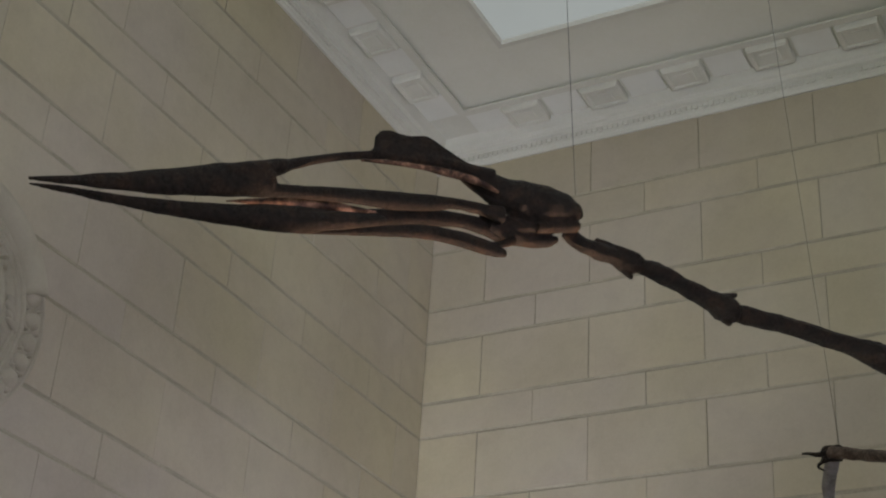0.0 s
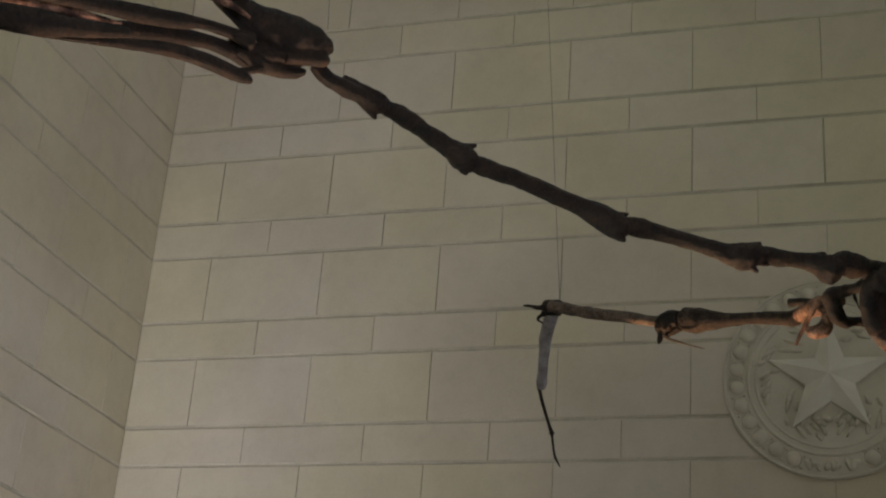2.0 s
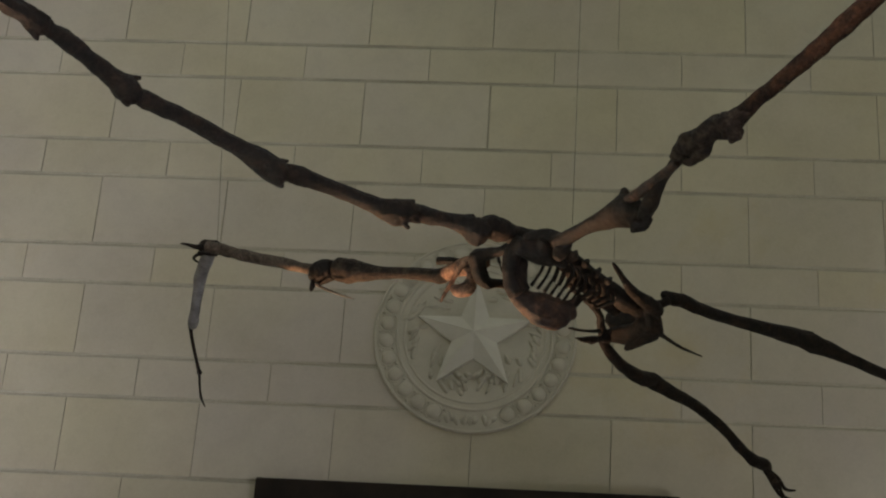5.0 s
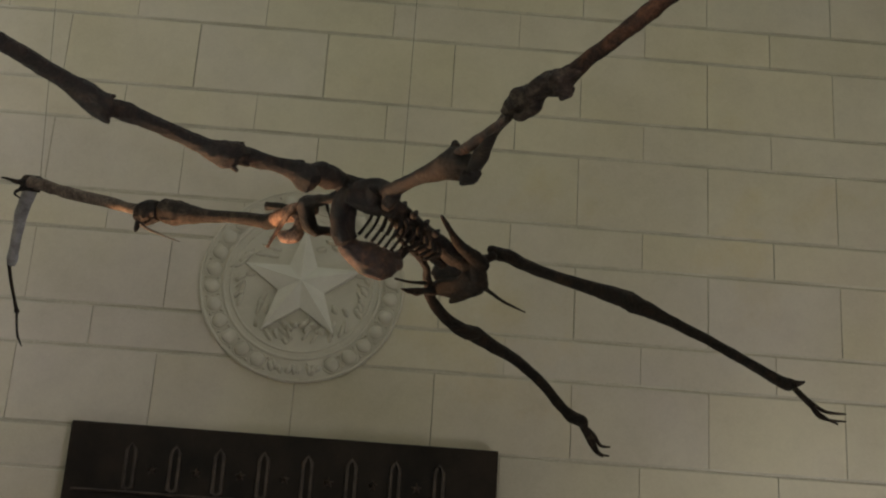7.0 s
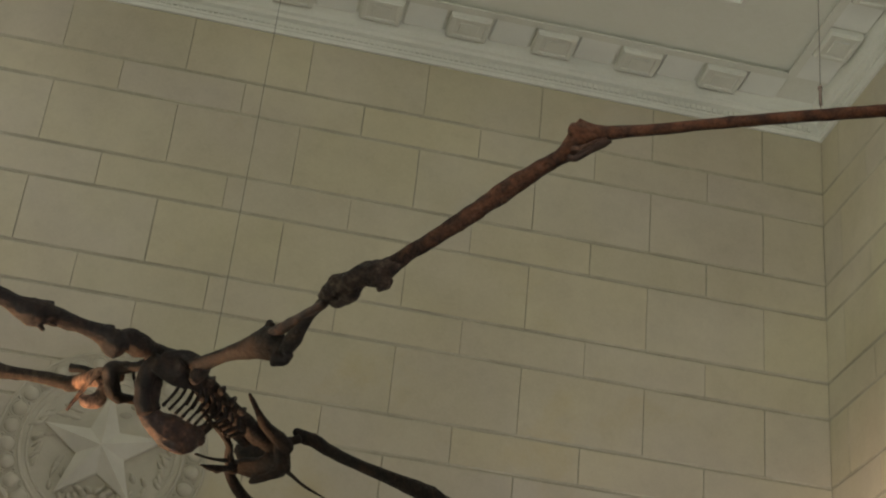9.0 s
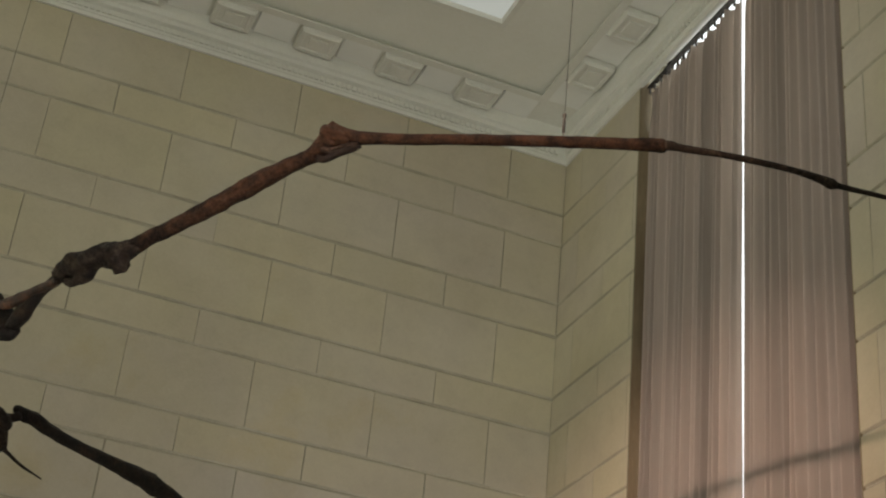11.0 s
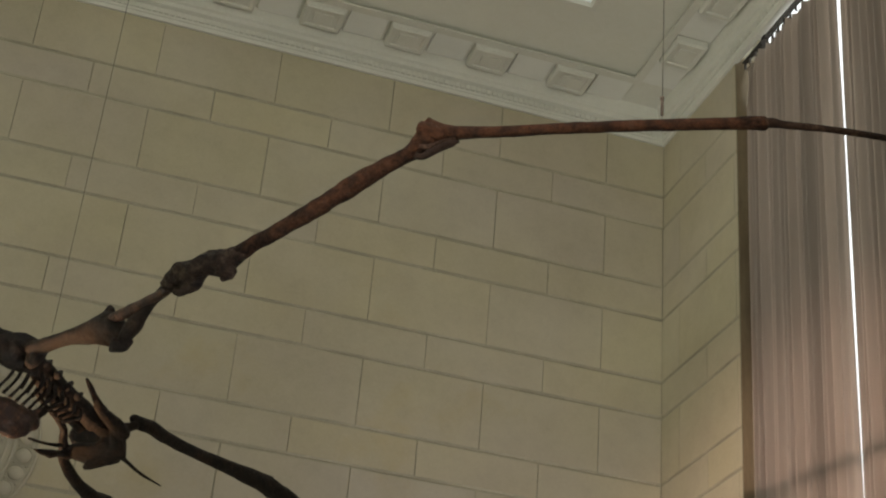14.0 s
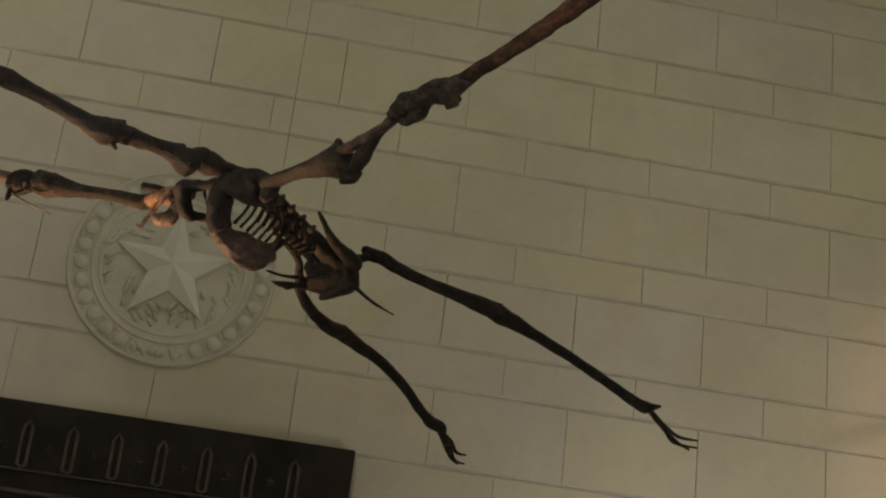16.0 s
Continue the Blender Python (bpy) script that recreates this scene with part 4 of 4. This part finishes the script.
bone("toe", [(1.172, 8.419, 3.893, 0.0163), (1.217, 8.447, 3.838, 0.0111), (1.250, 8.477, 3.776, 0.0092), (1.307, 8.500, 3.740, 0.0049)], bone_mottled, 1.0)
bone("toe", [(1.172, 8.419, 3.893, 0.0163), (1.205, 8.453, 3.845, 0.0111), (1.237, 8.485, 3.800, 0.0092), (1.267, 8.506, 3.775, 0.0049)], bone_mottled, 1.0)
bone("ankle", [(1.111, 8.407, 3.925, 0.0261), (1.150, 8.411, 3.929, 0.0326), (1.185, 8.417, 3.907, 0.0228)], bone_mottled, 1.0)
shaft([(-0.033, 6.600, 4.433, 0.0426), (0.021, 6.542, 4.450, 0.0423), (0.097, 6.463, 4.464, 0.0341), (0.197, 6.362, 4.468, 0.0543), (0.277, 6.278, 4.466, 0.0870), (0.315, 6.239, 4.450, 0.0840), (0.344, 6.208, 4.423, 0.0506), (0.360, 6.190, 4.407, 0.0202)], 0.7)
shaft([(0.244, 6.295, 4.518, 0.0309), (0.268, 6.282, 4.555, 0.0257), (0.260, 6.275, 4.585, 0.0129)], 1.0)
shaft([(0.304, 6.193, 4.368, 0.0352), (0.348, 6.180, 4.358, 0.0251), (0.371, 6.169, 4.395, 0.0251)], 1.0)
fuse("humerus", bone_dark, 0.006, 0.01)
bone("ulna", [(0.348, 6.190, 4.404, 0.0303), (0.369, 6.098, 4.425, 0.0374), (0.395, 5.984, 4.449, 0.0295), (0.427, 5.870, 4.465, 0.0206), (0.461, 5.765, 4.473, 0.0263), (0.493, 5.679, 4.472, 0.0284)], bone_dark, 1.0)
# orange highlight along the radius comes from its copper colour
bone("radius", [(0.277, 6.194, 4.489, 0.0177), (0.313, 6.118, 4.479, 0.0251), (0.354, 6.023, 4.471, 0.0272), (0.389, 5.932, 4.467, 0.0220), (0.434, 5.811, 4.457, 0.0192), (0.463, 5.731, 4.451, 0.0190)], bone_copper_lit, 1.0)
shaft([(0.438, 5.703, 4.451, 0.0189), (0.469, 5.668, 4.471, 0.0378), (0.505, 5.631, 4.488, 0.0565), (0.543, 5.598, 4.485, 0.0562), (0.568, 5.571, 4.498, 0.0467), (0.589, 5.549, 4.507, 0.0326)], 1.0)
shaft([(0.485, 5.659, 4.421, 0.0141), (0.513, 5.637, 4.408, 0.0187), (0.554, 5.592, 4.431, 0.0280), (0.575, 5.570, 4.441, 0.0186)], 1.0)
shaft([(0.521, 5.556, 4.470, 0.0372), (0.577, 5.514, 4.494, 0.0463), (0.636, 5.475, 4.497, 0.0590), (0.676, 5.443, 4.515, 0.0410), (0.712, 5.412, 4.540, 0.0300)], 1.0)
shaft([(0.630, 5.464, 4.472, 0.0414), (0.671, 5.459, 4.452, 0.0321), (0.644, 5.462, 4.412, 0.0114)], 1.0)
shaft([(0.560, 5.560, 4.535, 0.0200), (0.596, 5.530, 4.548, 0.0240), (0.622, 5.500, 4.545, 0.0150)], 1.0)
fuse("carpus", bone_mottled, 0.005, 0.014)
shaft([(0.679, 5.441, 4.517, 0.0350), (0.736, 5.391, 4.558, 0.0325), (0.812, 5.325, 4.601, 0.0320), (0.942, 5.206, 4.682, 0.0363), (1.068, 5.081, 4.764, 0.0383), (1.174, 4.973, 4.823, 0.0336), (1.227, 4.919, 4.849, 0.0312), (1.264, 4.877, 4.874, 0.0445), (1.286, 4.847, 4.898, 0.0534), (1.302, 4.827, 4.910, 0.0444)], 1.0, knobs=0.6)
shaft([(1.238, 4.824, 4.914, 0.0266), (1.280, 4.813, 4.917, 0.0333), (1.316, 4.803, 4.898, 0.0310), (1.344, 4.795, 4.884, 0.0177)], 1.0)
shaft([(1.245, 4.822, 4.941, 0.0111), (1.282, 4.812, 4.954, 0.0067), (1.303, 4.807, 4.960, 0.0033)], 1.0)
fuse("wing_metacarpal", bone_red, 0.005, 0.01)
bone("finger", [(1.235, 4.814, 4.788, 0.0131), (1.262, 4.804, 4.782, 0.0131), (1.304, 4.786, 4.812, 0.0153), (1.351, 4.767, 4.841, 0.0154), (1.387, 4.752, 4.856, 0.0066)], bone_dark, 1.0)
bone("finger", [(1.245, 4.801, 4.823, 0.0088), (1.283, 4.794, 4.828, 0.0110), (1.335, 4.784, 4.862, 0.0088), (1.377, 4.775, 4.879, 0.0066)], bone_mottled, 1.0)
bone("wing_phalanx", [(1.272, 4.836, 4.941, 0.0401), (1.314, 4.813, 4.919, 0.0355), (1.365, 4.785, 4.911, 0.0288), (1.483, 4.718, 4.904, 0.0231), (1.637, 4.625, 4.900, 0.0219), (1.787, 4.525, 4.891, 0.0229), (1.933, 4.421, 4.875, 0.0227), (2.074, 4.312, 4.853, 0.0225), (2.209, 4.199, 4.826, 0.0234), (2.299, 4.118, 4.804, 0.0254), (2.339, 4.081, 4.792, 0.0274), (2.351, 4.069, 4.790, 0.0189)], bone_red, 1.0)
bone("wing_phalanx", [(2.337, 4.078, 4.790, 0.0168), (2.366, 4.062, 4.791, 0.0189), (2.411, 4.038, 4.778, 0.0147), (2.519, 3.975, 4.754, 0.0126), (2.625, 3.911, 4.723, 0.0115), (2.728, 3.845, 4.685, 0.0115), (2.812, 3.788, 4.641, 0.0146), (2.848, 3.763, 4.616, 0.0208), (2.864, 3.752, 4.605, 0.0145)], bone_mottled, 1.0)
bone("wing_phalanx", [(2.854, 3.759, 4.611, 0.0124), (2.932, 3.719, 4.589, 0.0093), (3.037, 3.662, 4.558, 0.0079), (3.105, 3.623, 4.533, 0.0083), (3.131, 3.608, 4.517, 0.0114), (3.143, 3.601, 4.510, 0.0062)], bone_mottled, 1.0)
bone("wing_phalanx", [(3.136, 3.608, 4.516, 0.0062), (3.168, 3.594, 4.494, 0.0050), (3.196, 3.581, 4.473, 0.0029)], bone_dark, 1.0)
shaft([(-0.384, 6.989, 4.502, 0.0337), (-0.439, 7.075, 4.523, 0.0426), (-0.486, 7.147, 4.539, 0.0488), (-0.550, 7.247, 4.553, 0.0378), (-0.598, 7.326, 4.558, 0.0352)], 1.0)
shaft([(-0.450, 6.986, 4.519, 0.0169), (-0.506, 7.040, 4.479, 0.0141), (-0.560, 7.110, 4.413, 0.0142), (-0.605, 7.175, 4.348, 0.0086)], 1.0)
shaft([(-0.425, 7.037, 4.389, 0.0169), (-0.464, 7.052, 4.372, 0.0366), (-0.510, 7.066, 4.367, 0.0338), (-0.546, 7.079, 4.392, 0.0170)], 1.0)
shaft([(-0.478, 7.080, 4.515, 0.0300), (-0.448, 7.045, 4.455, 0.0260), (-0.452, 7.050, 4.395, 0.0300)], 1.0)
# far humerus, with the warm uplight in its colour
fuse("humerus", bone_uplit, 0.005, 0.01)
# paler cast here stands for warm light on the ulna's end
bone("ulna", [(-0.570, 7.328, 4.586, 0.0353), (-0.624, 7.357, 4.564, 0.0442), (-0.676, 7.380, 4.574, 0.0385), (-0.817, 7.440, 4.603, 0.0314), (-0.943, 7.491, 4.622, 0.0331), (-1.055, 7.533, 4.638, 0.0516), (-1.137, 7.563, 4.654, 0.0702), (-1.202, 7.586, 4.667, 0.0643), (-1.241, 7.599, 4.665, 0.0368)], bone_mottled, 1.0)
bone("radius", [(-0.638, 7.222, 4.590, 0.0232), (-0.578, 7.200, 4.583, 0.0203), (-0.527, 7.181, 4.573, 0.0173)], bone_dark, 1.0)
shaft([(-1.235, 7.600, 4.672, 0.0553), (-1.284, 7.622, 4.672, 0.0647), (-1.333, 7.645, 4.660, 0.0618), (-1.366, 7.659, 4.658, 0.0310)], 1.0)
shaft([(-1.340, 7.633, 4.625, 0.0185), (-1.348, 7.632, 4.581, 0.0154), (-1.352, 7.631, 4.555, 0.0061)], 1.0)
shaft([(-1.292, 7.591, 4.699, 0.0246), (-1.307, 7.588, 4.664, 0.0307), (-1.291, 7.591, 4.620, 0.0276)], 1.0)
fuse("carpus", bone_dark, 0.005, 0.01)
bone("pteroid", [(-1.336, 7.634, 4.609, 0.0123), (-1.289, 7.611, 4.572, 0.0070), (-1.186, 7.563, 4.518, 0.0045), (-1.095, 7.521, 4.476, 0.0022)], bone_grey, 1.0)
bone("wing_metacarpal", [(-1.339, 7.664, 4.694, 0.0310), (-1.413, 7.727, 4.728, 0.0298), (-1.567, 7.852, 4.804, 0.0320), (-1.765, 8.004, 4.895, 0.0344), (-1.927, 8.122, 4.971, 0.0334), (-2.011, 8.181, 5.015, 0.0370), (-2.094, 8.238, 5.047, 0.0408)], bone_grey, 1.0)
bone("wing_knuckle", [(-2.023, 8.256, 5.050, 0.0238), (-2.074, 8.261, 5.062, 0.0443), (-2.129, 8.268, 5.059, 0.0444), (-2.163, 8.272, 5.052, 0.0205)], bone_dark, 1.0)
bone("finger", [(-2.111, 8.234, 5.048, 0.0238), (-2.169, 8.196, 5.030, 0.0136), (-2.208, 8.170, 5.032, 0.0088), (-2.243, 8.147, 5.028, 0.0051)], bone_dark, 1.0)
bone("finger", [(-2.111, 8.213, 4.999, 0.0135), (-2.150, 8.190, 4.974, 0.0101), (-2.161, 8.179, 4.947, 0.0081), (-2.128, 8.178, 4.922, 0.0044)], bone_dark, 1.0)
bone("finger", [(-2.036, 8.232, 4.996, 0.0102), (-2.082, 8.212, 4.993, 0.0101), (-2.144, 8.184, 4.989, 0.0081)], bone_dark, 1.0)
bone("wing_phalanx", [(-2.100, 8.288, 5.039, 0.0376), (-2.136, 8.371, 5.003, 0.0413), (-2.184, 8.480, 4.953, 0.0382), (-2.220, 8.609, 4.892, 0.0316), (-2.250, 8.717, 4.839, 0.0319), (-2.279, 8.816, 4.789, 0.0357), (-2.289, 8.859, 4.767, 0.0251)], bone_pale, 1.0)
bone("wing_phalanx", [(-2.305, 8.855, 4.784, 0.0144), (-2.297, 8.894, 4.716, 0.0108), (-2.272, 8.960, 4.609, 0.0101), (-2.254, 9.002, 4.542, 0.0108), (-2.247, 9.018, 4.517, 0.0162), (-2.247, 9.024, 4.505, 0.0072)], bone_dark, 1.0)
bone("wing_phalanx", [(-2.249, 9.024, 4.519, 0.0090), (-2.244, 9.075, 4.425, 0.0072), (-2.236, 9.101, 4.381, 0.0087), (-2.212, 9.136, 4.333, 0.0036)], bone_dark, 1.0)

# ---- hanging wires ----
def wire(a, b, r=0.0014, fitting=False):
    t = thing("suspension_wire", "thin steel wire holding up the hanging skeleton", "wire", a, group="suspension wires")
    bm = bmesh.new()
    a, b = Vector(a), Vector(b)
    m = Matrix.Translation((a + b) / 2) @ (b - a).to_track_quat("Z", "Y").to_matrix().to_4x4()
    bmesh.ops.create_cone(bm, cap_ends=True, segments=8, radius1=r, radius2=r, depth=(b - a).length, matrix=m)
    part("cable", bm, steel, t)
    if fitting:
        bm = bmesh.new()
        bmesh.ops.create_cone(bm, cap_ends=True, segments=10, radius1=0.006, radius2=0.006, depth=0.07, matrix=Matrix.Translation(a + Vector((0, 0, 0.06))))
        blob(bm, a + Vector((0, 0, 0.10)), (0.009, 0.009, 0.014), Matrix())
        part("turnbuckle", bm, steel, t)
    return t


wire((-2.303, 4.995, 4.973), (-2.519, 4.898, 9.500), fitting=False)
wire((2.035, 4.292, 4.848), (2.060, 4.281, 9.500), fitting=True)
wire((-2.049, 8.249, 5.076), (-2.376, 8.163, 9.500), fitting=False)
wire((0.042, 6.750, 4.607), (0.065, 6.750, 9.500), fitting=False)

# ---- stone blocks of the walls ----
lines = [ZC - 0.01]
z, k = Z0 + TALL + SHORT, -2
while z > 0.05:
    lines.append(z)
    z -= SHORT if k % 2 == 0 else TALL
    k += 1
lines.append(0.0)
# courses as (top, bottom, tall)
courses = []
for i in range(len(lines) - 1):
    courses.append((lines[i], lines[i + 1], i % 2 == 0))
block_meshes = {}


def block_mesh(w, h):
    """A block with eased edges; upright joints run from tight to open."""
    gap, ease = random.choice(((0.0005, 0.002), (0.0005, 0.002), (0.0009, 0.003), (0.0009, 0.003), (0.0018, 0.005)))
    key = (round(w, 3), round(h, 3), gap)
    if key not in block_meshes:
        bm = bmesh.new()
        w2, h2 = w / 2 - gap, h / 2 - 0.0045
        back = [bm.verts.new((x, 0.10, zz)) for x, zz in ((-w2, -h2), (w2, -h2), (w2, h2), (-w2, h2))]
        mid = [bm.verts.new((x, 0.009, zz)) for x, zz in ((-w2, -h2), (w2, -h2), (w2, h2), (-w2, h2))]
        front = [bm.verts.new((x, 0.0, zz)) for x, zz in ((-w2 + ease, -h2 + 0.012), (w2 - ease, -h2 + 0.012), (w2 - ease, h2 - 0.012), (-w2 + ease, h2 - 0.012))]
        for i in range(4):
            j = (i + 1) % 4
            bm.faces.new((mid[i], mid[j], front[j], front[i])).material_index = 1
            bm.faces.new((back[i], back[j], mid[j], mid[i])).material_index = 1
        bm.faces.new(front)
        block_meshes[key] = mesh_of("block", bm, limestone, False)
        block_meshes[key].materials.append(worn_edge)
    return block_meshes[key]


def lay(wall, start, end, origin, place, near, gaps=()):
    """Running bond along u from start to end, joints of tall courses at origin + k * LONG."""
    rest = bmesh.new()
    for top, bottom, tall in courses:
        o = origin + (0 if tall else LONG / 2)
        u = o + math.floor((start - o) / LONG) * LONG
        cuts = [start]
        while u < end:
            if u > start + 0.15 and u < end - 0.15:
                cuts.append(u)
            u += LONG
        cuts.append(end)
        for a, b in zip(cuts, cuts[1:]):
            spans = [(a, b)]
            for g0, g1, gz0, gz1 in gaps:
                if top > gz0 + 0.01 and top <= gz1 + 0.01:
                    nxt = []
                    for s, e in spans:
                        if e <= g0 or s >= g1:
                            nxt.append((s, e))
                        else:
                            if s < g0 - 0.02:
                                nxt.append((s, g0))
                            if e > g1 + 0.02:
                                nxt.append((g1, e))
                    spans = nxt
            for s, e in spans:
                c, zc = (s + e) / 2, (top + bottom) / 2
                me = block_mesh(e - s, top - bottom)
                m = place(c, zc) @ Matrix.Translation((0, random.uniform(-0.0012, 0.0012), 0))
                if near(c, zc):
                    piece("block", me, m, wall)
                else:
                    off = len(rest.verts)
                    rest.from_mesh(me)
                    rest.verts.ensure_lookup_table()
                    for v in rest.verts[off:]:
                        v.co = m @ v.co
    if len(rest.verts):
        ob = part("far_blocks", rest, limestone, wall, smooth=False)
        ob.data.materials.append(worn_edge)
        tagged(ob, kind="stuff")
    else:
        rest.free()


lay(wall_back, XL, XR, XC, lambda u, z: pose(u, D, z), lambda u, z: z > 3.0, [(TX0 + 0.01, TX1 - 0.01, -1, TZ - 0.02)])
lay(wall_left, YB, D, 8.0, lambda u, z: pose(XL, u, z, 0, 0, 90), lambda u, z: z > 3.4 and u > 3.5)
lay(wall_right, YB, D, 8.07, lambda u, z: pose(XR, u, z, 0, 0, -90), lambda u, z: z > 3.4 and u > 3.5, [(WIN_Y0, WIN_Y1, 1.0, 20)])
